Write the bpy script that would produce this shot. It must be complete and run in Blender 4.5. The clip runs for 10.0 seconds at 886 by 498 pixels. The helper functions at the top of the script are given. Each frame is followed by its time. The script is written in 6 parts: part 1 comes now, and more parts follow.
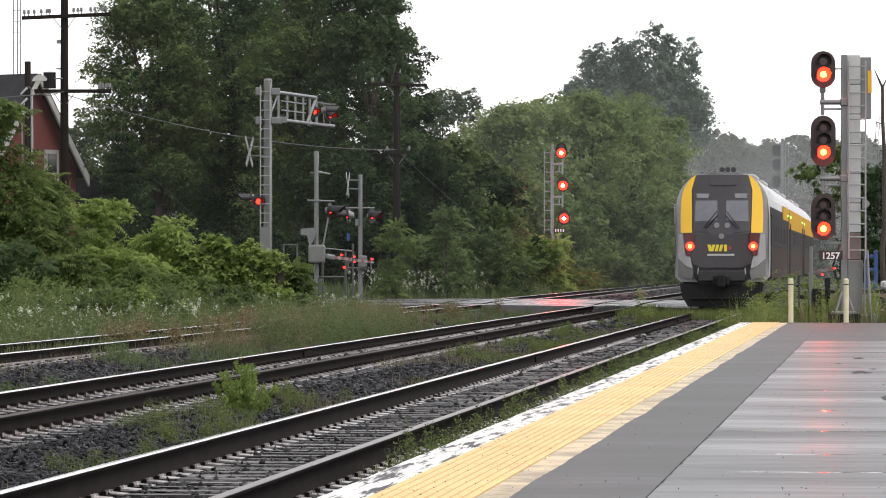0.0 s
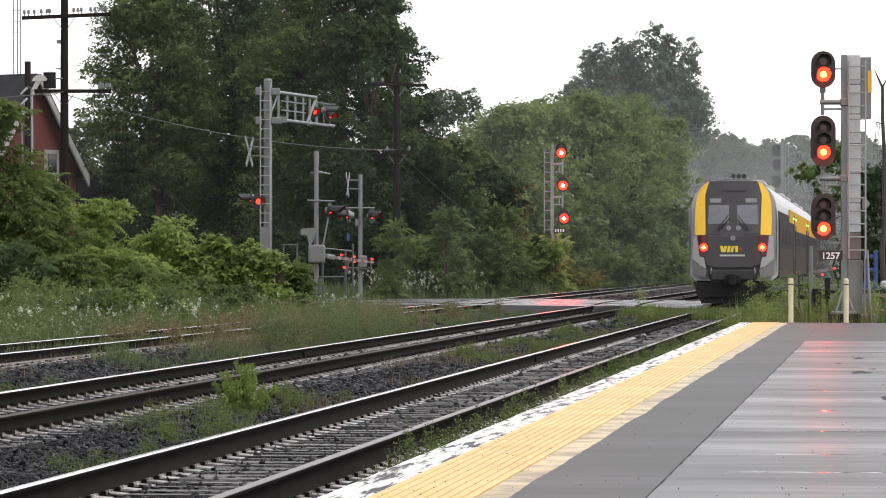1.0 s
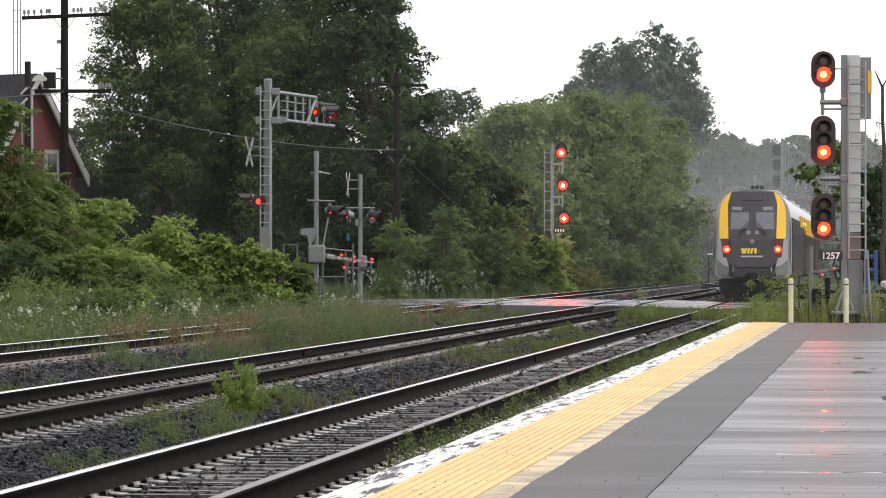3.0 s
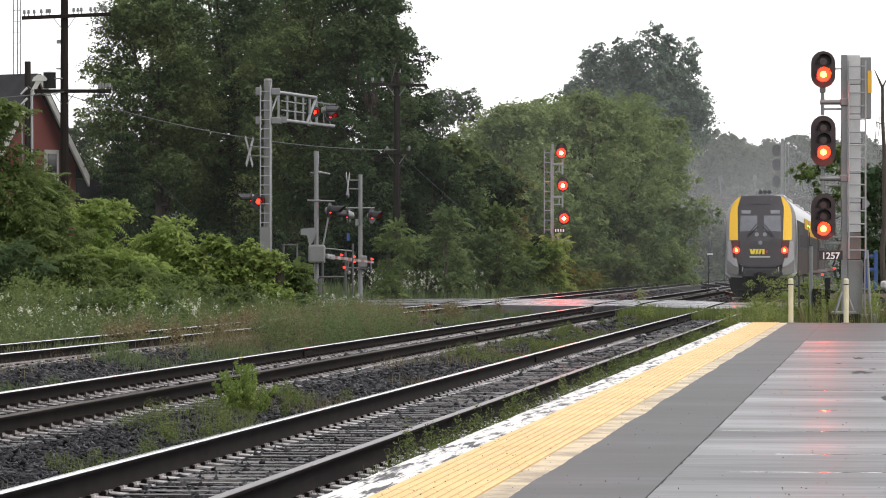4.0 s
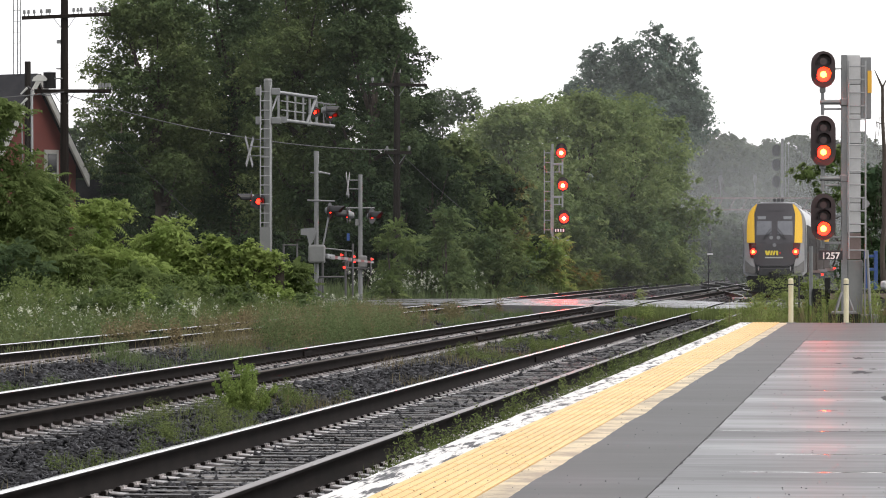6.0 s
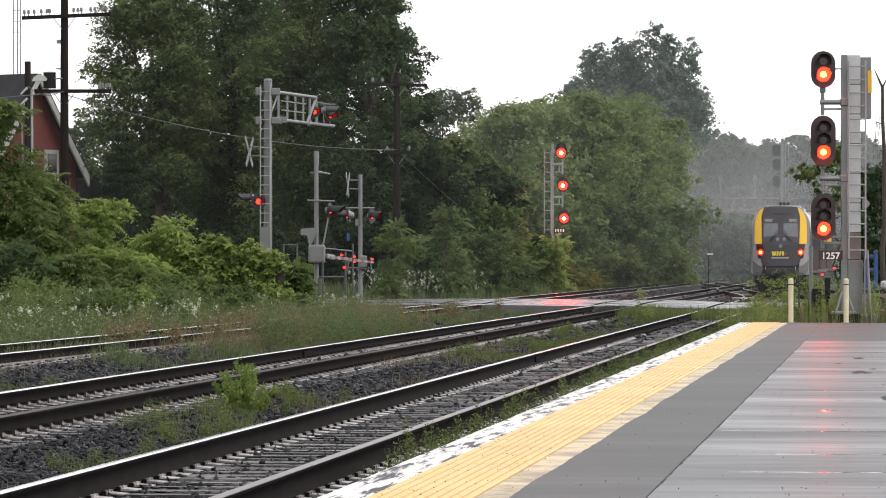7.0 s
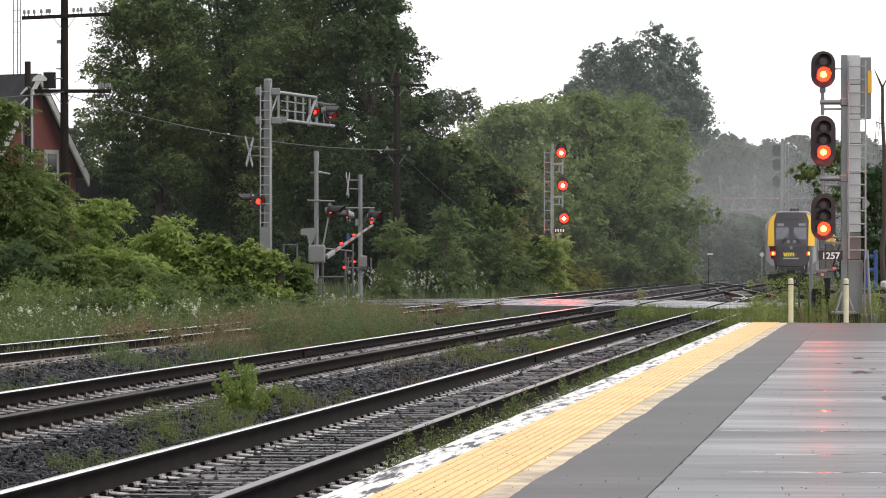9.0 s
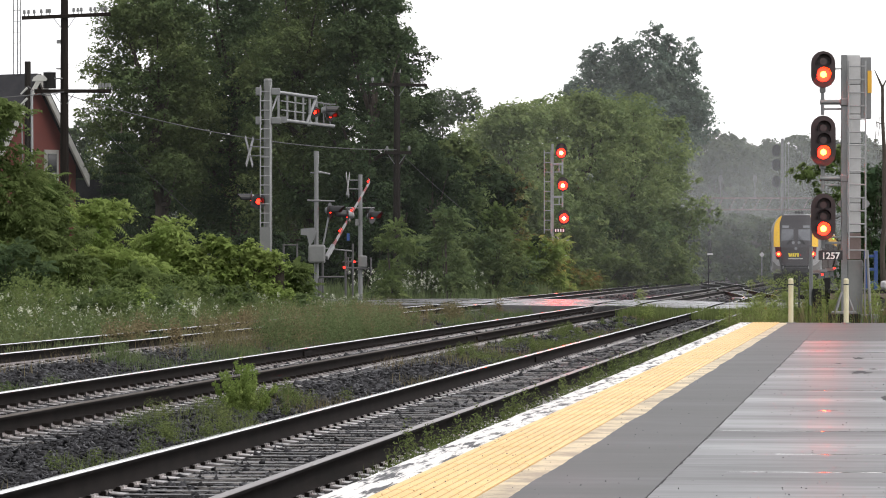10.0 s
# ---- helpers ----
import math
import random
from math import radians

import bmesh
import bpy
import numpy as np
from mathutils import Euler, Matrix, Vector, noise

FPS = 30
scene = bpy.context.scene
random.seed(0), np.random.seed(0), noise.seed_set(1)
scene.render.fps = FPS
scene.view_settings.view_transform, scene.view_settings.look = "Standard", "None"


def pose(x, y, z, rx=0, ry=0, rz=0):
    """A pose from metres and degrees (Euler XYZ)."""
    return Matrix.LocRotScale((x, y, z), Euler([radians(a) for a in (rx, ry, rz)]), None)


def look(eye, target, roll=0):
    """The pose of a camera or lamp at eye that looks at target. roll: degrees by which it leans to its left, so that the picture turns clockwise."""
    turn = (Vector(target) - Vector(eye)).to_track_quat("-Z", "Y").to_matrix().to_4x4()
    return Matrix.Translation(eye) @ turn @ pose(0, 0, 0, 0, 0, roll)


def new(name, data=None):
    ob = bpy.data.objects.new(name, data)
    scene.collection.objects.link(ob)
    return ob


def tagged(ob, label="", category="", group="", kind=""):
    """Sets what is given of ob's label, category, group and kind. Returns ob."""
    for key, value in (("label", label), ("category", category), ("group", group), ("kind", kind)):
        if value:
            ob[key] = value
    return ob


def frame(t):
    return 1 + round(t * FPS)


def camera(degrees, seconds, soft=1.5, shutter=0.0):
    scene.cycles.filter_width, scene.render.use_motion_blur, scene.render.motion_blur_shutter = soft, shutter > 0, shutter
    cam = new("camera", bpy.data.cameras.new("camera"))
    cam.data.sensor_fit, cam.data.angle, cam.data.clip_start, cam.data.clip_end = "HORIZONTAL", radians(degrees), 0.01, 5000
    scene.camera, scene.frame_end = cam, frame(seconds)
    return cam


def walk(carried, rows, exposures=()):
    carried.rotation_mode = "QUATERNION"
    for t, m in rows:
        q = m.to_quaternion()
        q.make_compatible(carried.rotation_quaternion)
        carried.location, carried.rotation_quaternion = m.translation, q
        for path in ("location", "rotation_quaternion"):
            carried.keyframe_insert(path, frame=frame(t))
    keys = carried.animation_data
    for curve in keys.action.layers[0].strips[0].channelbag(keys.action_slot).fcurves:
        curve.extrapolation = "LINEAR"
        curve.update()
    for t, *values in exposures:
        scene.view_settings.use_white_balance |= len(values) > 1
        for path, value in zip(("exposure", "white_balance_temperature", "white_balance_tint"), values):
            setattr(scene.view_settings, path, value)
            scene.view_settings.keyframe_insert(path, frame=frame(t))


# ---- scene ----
cam = camera(12.78, 10.0, soft=1.05)
EYE = pose(0, 0, 1.5, 90.205, 0, 0)
walk(cam, [(0.0, EYE), (10.0, EYE)], [(0.0, 1.1, 6500, 13), (10.0, 1.1, 6500, 13)])

# ---- light: an overcast, rain-washed evening ----
world = bpy.data.worlds.new("overcast_sky")
scene.world = world
world.use_nodes = True
wn, wl = world.node_tree.nodes, world.node_tree.links
sky = wn.new("ShaderNodeTexSky")
sky.sky_type, sky.sun_disc = "NISHITA", False
sky.sun_elevation, sky.sun_rotation = radians(56), radians(60)
sky.dust_density, sky.air_density, sky.ozone_density = 0.6, 1.0, 1.0
grey = wn.new("ShaderNodeHueSaturation")
grey.inputs["Saturation"].default_value = 0.10
wl.new(sky.outputs[0], grey.inputs["Color"])
wl.new(grey.outputs[0], wn["Background"].inputs["Color"])
wn["Background"].inputs["Strength"].default_value = 0.13
sun = new("sun", bpy.data.lights.new("sun", "SUN"))
sun.data.energy, sun.data.angle, sun.data.color = 1.0, radians(25), (1.0, 0.95, 0.88)
sun.matrix_basis = look((30, 62, 78), (0, 100, 0))


# ---- materials ----
def material(name, base, other=None, rough=0.7, metal=0.0, scale=4.0, fine=0.0, bump=0.0, mix=0.5, stretch=(1, 1, 1), spec=0.5,
             vary=0.0, island=0.0, rough_other=None, trans=0.0, width=0.5):
    """Two colours mixed by noise at two scales, with relief and roughness changes."""
    m = bpy.data.materials.new(name)
    m.use_nodes = True
    n, l = m.node_tree.nodes, m.node_tree.links
    p = n["Principled BSDF"]
    p.inputs["Metallic"].default_value = metal
    p.inputs["Roughness"].default_value = rough
    p.inputs["Specular IOR Level"].default_value = spec
    other = other or tuple(c * 0.7 for c in base)
    co = n.new("ShaderNodeTexCoord")
    mp = n.new("ShaderNodeMapping")
    mp.inputs["Scale"].default_value = stretch
    if vary:
        # each piece takes its own part of the pattern
        info = n.new("ShaderNodeObjectInfo")
        shift = n.new("ShaderNodeVectorMath")
        shift.operation = "MULTIPLY_ADD"
        shift.inputs[1].default_value = (37.0, 53.0, 11.0)
        l.new(info.outputs["Random"], shift.inputs[0])
        l.new(co.outputs["Object"], shift.inputs[2])
        l.new(shift.outputs[0], mp.inputs["Vector"])
    else:
        l.new(co.outputs["Object"], mp.inputs["Vector"])
    big = n.new("ShaderNodeTexNoise")
    big.inputs["Scale"].default_value, big.inputs["Detail"].default_value = scale, 6
    small = n.new("ShaderNodeTexNoise")
    small.inputs["Scale"].default_value, small.inputs["Detail"].default_value = fine or scale * 9, 4
    l.new(mp.outputs[0], big.inputs["Vector"])
    l.new(mp.outputs[0], small.inputs["Vector"])
    both = n.new("ShaderNodeMath")
    both.operation = "MULTIPLY_ADD"
    both.inputs[1].default_value = 0.45
    l.new(small.outputs[0], both.inputs[0])
    l.new(big.outputs[0], both.inputs[2])
    ramp = n.new("ShaderNodeMapRange")
    ramp.inputs["From Min"].default_value, ramp.inputs["From Max"].default_value = 0.725 + 0.5 * (mix - 0.5) - width / 2, 0.725 + 0.5 * (mix - 0.5) + width / 2
    l.new(both.outputs[0], ramp.inputs["Value"])
    mixer = n.new("ShaderNodeMix")
    mixer.data_type = "RGBA"
    mixer.inputs[6].default_value, mixer.inputs[7].default_value = (*base, 1), (*other, 1)
    l.new(ramp.outputs[0], mixer.inputs[0])
    colour = mixer.outputs[2]
    if vary or island:
        hs = n.new("ShaderNodeHueSaturation")
        src = n.new("ShaderNodeNewGeometry") if island else n.new("ShaderNodeObjectInfo")
        r = n.new("ShaderNodeMapRange")
        amount = island or vary
        r.inputs["To Min"].default_value, r.inputs["To Max"].default_value = 1 - amount, 1 + amount
        l.new(src.outputs["Random Per Island" if island else "Random"], r.inputs["Value"])
        l.new(r.outputs[0], hs.inputs["Value"])
        l.new(colour, hs.inputs["Color"])
        colour = hs.outputs[0]
    l.new(colour, p.inputs["Base Color"])
    if rough_other is not None:
        rr = n.new("ShaderNodeMapRange")
        rr.inputs["To Min"].default_value, rr.inputs["To Max"].default_value = rough, rough_other
        l.new(ramp.outputs[0], rr.inputs["Value"])
        l.new(rr.outputs[0], p.inputs["Roughness"])
    if bump:
        b = n.new("ShaderNodeBump")
        b.inputs["Strength"].default_value, b.inputs["Distance"].default_value = 1.0, bump
        l.new(both.outputs[0], b.inputs["Height"])
        l.new(b.outputs[0], p.inputs["Normal"])
    if trans:
        t = n.new("ShaderNodeBsdfTranslucent")
        l.new(colour, t.inputs["Color"])
        ms = n.new("ShaderNodeMixShader")
        ms.inputs[0].default_value = trans
        l.new(p.outputs[0], ms.inputs[1])
        l.new(t.outputs[0], ms.inputs[2])
        l.new(ms.outputs[0], n["Material Output"].inputs["Surface"])
    return m


def glow(name, colour, strength):
    m = bpy.data.materials.new(name)
    m.use_nodes = True
    p = m.node_tree.nodes["Principled BSDF"]
    p.inputs["Base Color"].default_value = (*colour, 1)
    p.inputs["Emission Color"].default_value = (*colour, 1)
    p.inputs["Emission Strength"].default_value = strength
    return m


def leaves(name, a, b, island=0.13, rough=0.8, trans=0.45):
    return material(name, a, b, rough=rough, scale=0.32, fine=2.2, island=island, trans=trans, spec=0.06, width=0.34)


M = {
    "soil": material("soil", (0.045, 0.042, 0.03), (0.07, 0.085, 0.035), 0.95, scale=0.3, fine=6, bump=0.03, spec=0.1),
    "ballast": material("ballast", (0.013, 0.013, 0.014), (0.03, 0.029, 0.03), 0.85, scale=2, fine=24, bump=0.05, spec=0.1),
    "stone": material("stone", (0.006, 0.006, 0.007), (0.030, 0.030, 0.033), 0.5, scale=3, fine=40, island=0.95, spec=0.17),
    # pale streaks are weathered grain with its wet highlights put into the colour
    "tie": material("tie", (0.012, 0.011, 0.0105), (0.22, 0.21, 0.20), 0.42, scale=1.2, fine=18, stretch=(1, 14, 1), bump=0.008, width=0.14, mix=0.64, vary=0.45, rough_other=0.6, spec=0.17),
    "rail_side": material("rail_side", (0.0065, 0.0056, 0.005), (0.014, 0.0112, 0.0098), 0.9, scale=3, fine=40, bump=0.002, spec=0.05),
    "rail_head": material("rail_head", (0.62, 0.61, 0.6), (0.45, 0.44, 0.43), 0.17, 1.0, scale=2, fine=30, stretch=(1, 0.1, 1)),
    # pale foot: the sky's sheen on wet steel, put into the colour
    "rail_foot": material("rail_foot", (0.16, 0.135, 0.127), (0.07, 0.057, 0.054), 0.6, 0.0, scale=3, fine=25),
    "rail_worn": material("rail_worn", (0.10, 0.088, 0.078), (0.045, 0.039, 0.035), 0.75, 0.0, spec=0.08, scale=2, fine=30, stretch=(1, 0.1, 1)),
    "rail_dull": material("rail_dull", (0.13, 0.112, 0.105), (0.06, 0.05, 0.046), 0.4, 0.0, scale=2, fine=30, stretch=(1, 0.1, 1), spec=0.5),
    "plate": material("plate", (0.38, 0.35, 0.34), (0.5, 0.47, 0.46), 0.28, 0.6, scale=6, vary=0.3),
    "asphalt": material("asphalt", (0.052, 0.054, 0.052), (0.088, 0.090, 0.086), 0.5, scale=0.8, fine=5.0, bump=0.0012, rough_other=0.68, stretch=(0.4, 1, 1), spec=0.22, width=0.6),
    "asphalt_wet": material("asphalt_wet", (0.040, 0.041, 0.040), (0.070, 0.071, 0.069), 0.22, scale=0.5, fine=4.2, bump=0.0012, rough_other=0.56, stretch=(0.22, 1.0, 1), spec=0.17, width=0.66),
    "road": material("road", (0.035, 0.035, 0.036), (0.10, 0.10, 0.10), 0.08, scale=0.5, fine=2.2, bump=0.006, rough_other=0.6, width=0.3),
    "coping": material("coping", (0.66, 0.65, 0.62), (0.04, 0.04, 0.042), 0.6, spec=0.2, scale=2.2, fine=12, mix=0.61, bump=0.004, stretch=(5.5, 0.38, 1), width=0.10, vary=0.05),
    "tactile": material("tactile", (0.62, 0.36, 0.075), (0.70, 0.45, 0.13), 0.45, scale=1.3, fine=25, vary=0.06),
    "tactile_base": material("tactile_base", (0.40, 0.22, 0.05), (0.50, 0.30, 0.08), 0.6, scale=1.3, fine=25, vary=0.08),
    "puddle": material("puddle", (0.02, 0.02, 0.02), (0.03, 0.03, 0.03), 0.05, scale=3, spec=0.5),
    "cream": material("cream", (0.56, 0.45, 0.25), (0.24, 0.18, 0.10), 0.5, scale=2.2, fine=22, bump=0.002, width=0.25, mix=0.5),
    "galv": material("galv", (0.22, 0.225, 0.225), (0.15, 0.155, 0.155), 0.45, 0.35, scale=1.5, fine=20),
    "galv_pale": material("galv_pale", (0.34, 0.345, 0.345), (0.24, 0.245, 0.245), 0.5, 0.25, scale=1.5, fine=20),
    "white_panel": material("white_panel", (0.50, 0.50, 0.50), (0.40, 0.40, 0.40), 0.45, scale=0.8, fine=12),
    "brown_panel": material("brown_panel", (0.14, 0.10, 0.09), (0.20, 0.15, 0.14), 0.5, scale=2),
    "grey_box": material("grey_box", (0.17, 0.175, 0.17), (0.125, 0.13, 0.125), 0.45, scale=1.5, fine=15),
    "black": material("black", (0.012, 0.012, 0.013), (0.025, 0.025, 0.027), 0.5, scale=5),
    # black tinted maroon: the red glow round the signal lamps, in the colour
    "head_glow_black": material("head_glow_black", (0.03, 0.018, 0.018), (0.04, 0.022, 0.022), 0.5, scale=5),
    "lens_dark": material("lens_dark", (0.10, 0.012, 0.01), (0.06, 0.01, 0.01), 0.15, scale=9),
    "white_paint": material("white_paint", (0.75, 0.75, 0.74), (0.6, 0.6, 0.58), 0.5, scale=2),
    "red_paint": material("red_paint", (0.45, 0.03, 0.025), (0.35, 0.03, 0.03), 0.4, scale=3),
    "bollard": material("bollard", (0.62, 0.57, 0.38), (0.48, 0.44, 0.30), 0.5, scale=3, fine=30),
    "bark": material("bark", (0.036, 0.028, 0.022), (0.075, 0.06, 0.046), 0.9, scale=2, fine=16, stretch=(4, 4, 0.6), bump=0.03),
    "pole_wood": material("pole_wood", (0.012, 0.0105, 0.0095), (0.028, 0.024, 0.021), 0.9, spec=0.05, scale=1.5, fine=14, stretch=(8, 8, 0.4), bump=0.01),
    "leaf_maple": leaves("leaf_maple", (0.078, 0.122, 0.054), (0.168, 0.208, 0.082)),
    "leaf_dark": leaves("leaf_dark", (0.050, 0.086, 0.044), (0.112, 0.152, 0.068)),
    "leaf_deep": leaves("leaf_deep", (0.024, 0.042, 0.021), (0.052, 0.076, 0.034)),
    "leaf_mid": leaves("leaf_mid", (0.092, 0.136, 0.044), (0.165, 0.208, 0.075)),
    "leaf_line": leaves("leaf_line", (0.122, 0.172, 0.068), (0.225, 0.275, 0.112), 0.14),
    "leaf_bright": leaves("leaf_bright", (0.172, 0.250, 0.064), (0.285, 0.345, 0.112)),
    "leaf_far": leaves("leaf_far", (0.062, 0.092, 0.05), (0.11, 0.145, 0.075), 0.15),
    # poplar leaves are lightened and blued: some distance haze in their colour
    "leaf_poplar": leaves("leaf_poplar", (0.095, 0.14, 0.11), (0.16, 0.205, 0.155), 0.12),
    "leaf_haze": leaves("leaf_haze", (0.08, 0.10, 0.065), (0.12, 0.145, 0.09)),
    "grass": leaves("grass", (0.088, 0.130, 0.050), (0.145, 0.176, 0.085), 0.4),
    "grass_green": leaves("grass_green", (0.092, 0.128, 0.042), (0.15, 0.178, 0.068), 0.4),
    "grass_dry": leaves("grass_dry", (0.21, 0.165, 0.095), (0.14, 0.14, 0.07), 0.4),
    "weed_leaf": leaves("weed_leaf", (0.185, 0.24, 0.07), (0.27, 0.315, 0.115), 0.3),
    "flower": leaves("flower", (0.62, 0.64, 0.52), (0.45, 0.48, 0.36), 0.2),
    "brick": material("brick", (0.20, 0.055, 0.045), (0.15, 0.045, 0.04), 0.85, scale=1.2, fine=12, bump=0.004),
    "shingle": material("shingle", (0.022, 0.022, 0.025), (0.038, 0.038, 0.041), 0.9, spec=0.1, scale=1.5, fine=14, bump=0.01),
    "trim": material("trim", (0.48, 0.48, 0.45), (0.38, 0.38, 0.36), 0.6, scale=2),
    "arm_red": material("arm_red", (0.22, 0.04, 0.038), (0.15, 0.035, 0.035), 0.55, scale=3),
    "arm_white": material("arm_white", (0.25, 0.25, 0.245), (0.19, 0.19, 0.185), 0.6, scale=2),
    "glass_dark": material("glass_dark", (0.02, 0.022, 0.025), (0.03, 0.033, 0.035), 0.08, scale=2),
    "lamp_red": glow("lamp_red", (1.0, 0.02, 0.008), 3.4),
    "lamp_core": glow("lamp_core", (1.0, 0.04, 0.002), 125.0),
    "lamp_beam": glow("lamp_beam", (1.0, 0.0031, 0.0002), 1700.0),
    "lamp_soft": glow("lamp_soft", (1.0, 0.02, 0.01), 2.2),
    "lamp_dim": glow("lamp_dim", (1.0, 0.02, 0.01), 2.0),
    "lamp_green": glow("lamp_green", (0.1, 1.0, 0.1), 6.0),
    "badge_yellow": material("badge_yellow", (0.75, 0.60, 0.04), (0.7, 0.55, 0.04), 0.4, scale=3),
    "smoke": None,
    "blue": material("blue", (0.02, 0.055, 0.19), (0.03, 0.07, 0.22), 0.5, scale=2),
    "yellow_sign": material("yellow_sign", (0.70, 0.38, 0.03), (0.6, 0.33, 0.03), 0.45, scale=3),
    "train_grey": material("train_grey", (0.038, 0.034, 0.038), (0.052, 0.047, 0.052), 0.28, scale=0.7, fine=9),
    "train_dark": material("train_dark", (0.010, 0.010, 0.010), (0.022, 0.021, 0.021), 0.65, scale=1.2, fine=9, spec=0.15),
    "train_silver": material("train_silver", (0.37, 0.37, 0.375), (0.28, 0.28, 0.285), 0.42, 0.1, scale=0.6, fine=8),
    "train_skirt": material("train_skirt", (0.19, 0.186, 0.18), (0.11, 0.107, 0.10), 0.5, 0.1, scale=1.4, fine=12),
    "train_yellow": material("train_yellow", (0.78, 0.46, 0.025), (0.70, 0.42, 0.03), 0.28, scale=0.7, fine=8),
    "side_yellow": material("side_yellow", (0.55, 0.30, 0.02), (0.45, 0.25, 0.02), 0.8, scale=0.7, fine=8, spec=0.08),
    "side_dark": material("side_dark", (0.016, 0.014, 0.014), (0.026, 0.022, 0.022), 0.75, scale=0.7, fine=8, spec=0.1),
    "wire": material("wire", (0.06, 0.06, 0.06), (0.09, 0.09, 0.09), 0.7, scale=3),
    # pane colour is lightened to stand in for the reflected sky
    "train_glass": material("train_glass", (0.11, 0.115, 0.13), (0.155, 0.16, 0.175), 0.10, scale=1, spec=0.9),
    "train_lens": material("train_lens", (0.16, 0.17, 0.18), (0.22, 0.23, 0.24), 0.15, scale=4),
    "train_side": material("train_side", (0.05, 0.034, 0.029), (0.035, 0.026, 0.023), 0.8, scale=0.7, fine=6, spec=0.08),
}


def thin_smoke(name, density):
    """A faint, uneven veil that lets most light through."""
    m = bpy.data.materials.new(name)
    m.use_nodes = True
    n, l = m.node_tree.nodes, m.node_tree.links
    veil, clear, mix_s = n.new("ShaderNodeBsdfDiffuse"), n.new("ShaderNodeBsdfTransparent"), n.new("ShaderNodeMixShader")
    veil.inputs["Color"].default_value = (0.46, 0.475, 0.48, 1)
    fade, thin = n.new("ShaderNodeTexGradient"), n.new("ShaderNodeMath")
    fade.gradient_type, thin.operation = "SPHERICAL", "MULTIPLY"
    mp = n.new("ShaderNodeMapping")
    mp.inputs["Scale"].default_value = (1 / 4.6, 0.0, 1 / 4.0)
    puff, k = n.new("ShaderNodeTexNoise"), n.new("ShaderNodeMapRange")
    puff.inputs["Scale"].default_value = 0.35
    k.inputs["From Min"].default_value, k.inputs["From Max"].default_value = 0.3, 0.7
    k.inputs["To Min"].default_value, k.inputs["To Max"].default_value = density * 0.6, density * 1.4
    co = n.new("ShaderNodeTexCoord")
    l.new(co.outputs["Object"], puff.inputs["Vector"])
    l.new(puff.outputs[0], k.inputs["Value"])
    l.new(co.outputs["Object"], mp.inputs["Vector"])
    l.new(mp.outputs[0], fade.inputs["Vector"])
    l.new(k.outputs[0], thin.inputs[0])
    l.new(fade.outputs["Fac"], thin.inputs[1])
    l.new(thin.outputs[0], mix_s.inputs[0])
    l.new(clear.outputs[0], mix_s.inputs[1])
    l.new(veil.outputs[0], mix_s.inputs[2])
    l.new(mix_s.outputs[0], n["Material Output"].inputs["Surface"])
    return m


M["smoke"] = thin_smoke("smoke", 0.07)


def haze_veil(name, density):
    """A pale veil for haze: densest in the lowest few metres, thinner above."""
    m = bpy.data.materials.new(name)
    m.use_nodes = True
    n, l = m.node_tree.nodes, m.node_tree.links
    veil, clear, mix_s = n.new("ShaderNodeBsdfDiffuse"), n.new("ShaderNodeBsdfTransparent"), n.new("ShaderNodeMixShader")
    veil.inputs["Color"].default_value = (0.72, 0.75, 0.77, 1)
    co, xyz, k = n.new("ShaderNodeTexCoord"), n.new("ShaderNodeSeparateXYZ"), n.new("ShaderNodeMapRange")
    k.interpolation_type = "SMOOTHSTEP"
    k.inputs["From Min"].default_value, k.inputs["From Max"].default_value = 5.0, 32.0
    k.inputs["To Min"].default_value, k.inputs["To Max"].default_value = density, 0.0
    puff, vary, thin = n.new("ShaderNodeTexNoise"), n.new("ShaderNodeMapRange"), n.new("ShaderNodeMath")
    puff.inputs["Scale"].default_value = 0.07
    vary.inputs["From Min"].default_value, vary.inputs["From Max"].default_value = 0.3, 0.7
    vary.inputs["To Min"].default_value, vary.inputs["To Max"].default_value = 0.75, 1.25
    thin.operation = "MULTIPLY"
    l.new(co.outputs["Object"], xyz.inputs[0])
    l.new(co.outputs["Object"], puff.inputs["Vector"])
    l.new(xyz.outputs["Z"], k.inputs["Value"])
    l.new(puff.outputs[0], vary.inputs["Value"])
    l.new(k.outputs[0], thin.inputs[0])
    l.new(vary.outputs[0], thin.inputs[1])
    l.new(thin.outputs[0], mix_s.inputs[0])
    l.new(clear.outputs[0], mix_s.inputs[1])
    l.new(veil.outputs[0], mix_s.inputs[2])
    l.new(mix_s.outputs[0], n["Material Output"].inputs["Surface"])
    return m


# ---- building blocks ----
def mesh_ob(name, bm, mat, smooth=False):
    me = bpy.data.meshes.new(name)
    bmesh.ops.recalc_face_normals(bm, faces=bm.faces)
    bm.to_mesh(me)
    bm.free()
    for mm in (mat if isinstance(mat, (list, tuple)) else [mat]):
        me.materials.append(mm)
    if smooth:
        me.polygons.foreach_set("use_smooth", [True] * len(me.polygons))
    return new(name, me)


def part(name, bm, mat, parent, label="", smooth=False):
    ob = mesh_ob(name, bm, mat, smooth)
    ob.parent = parent
    if label:
        tagged(ob, label)
    return ob


def empty(name, m, label, category, group="", kind=""):
    ob = new(name)
    ob.empty_display_size = 0.2
    ob.matrix_basis = m
    return tagged(ob, label, category, group, kind)


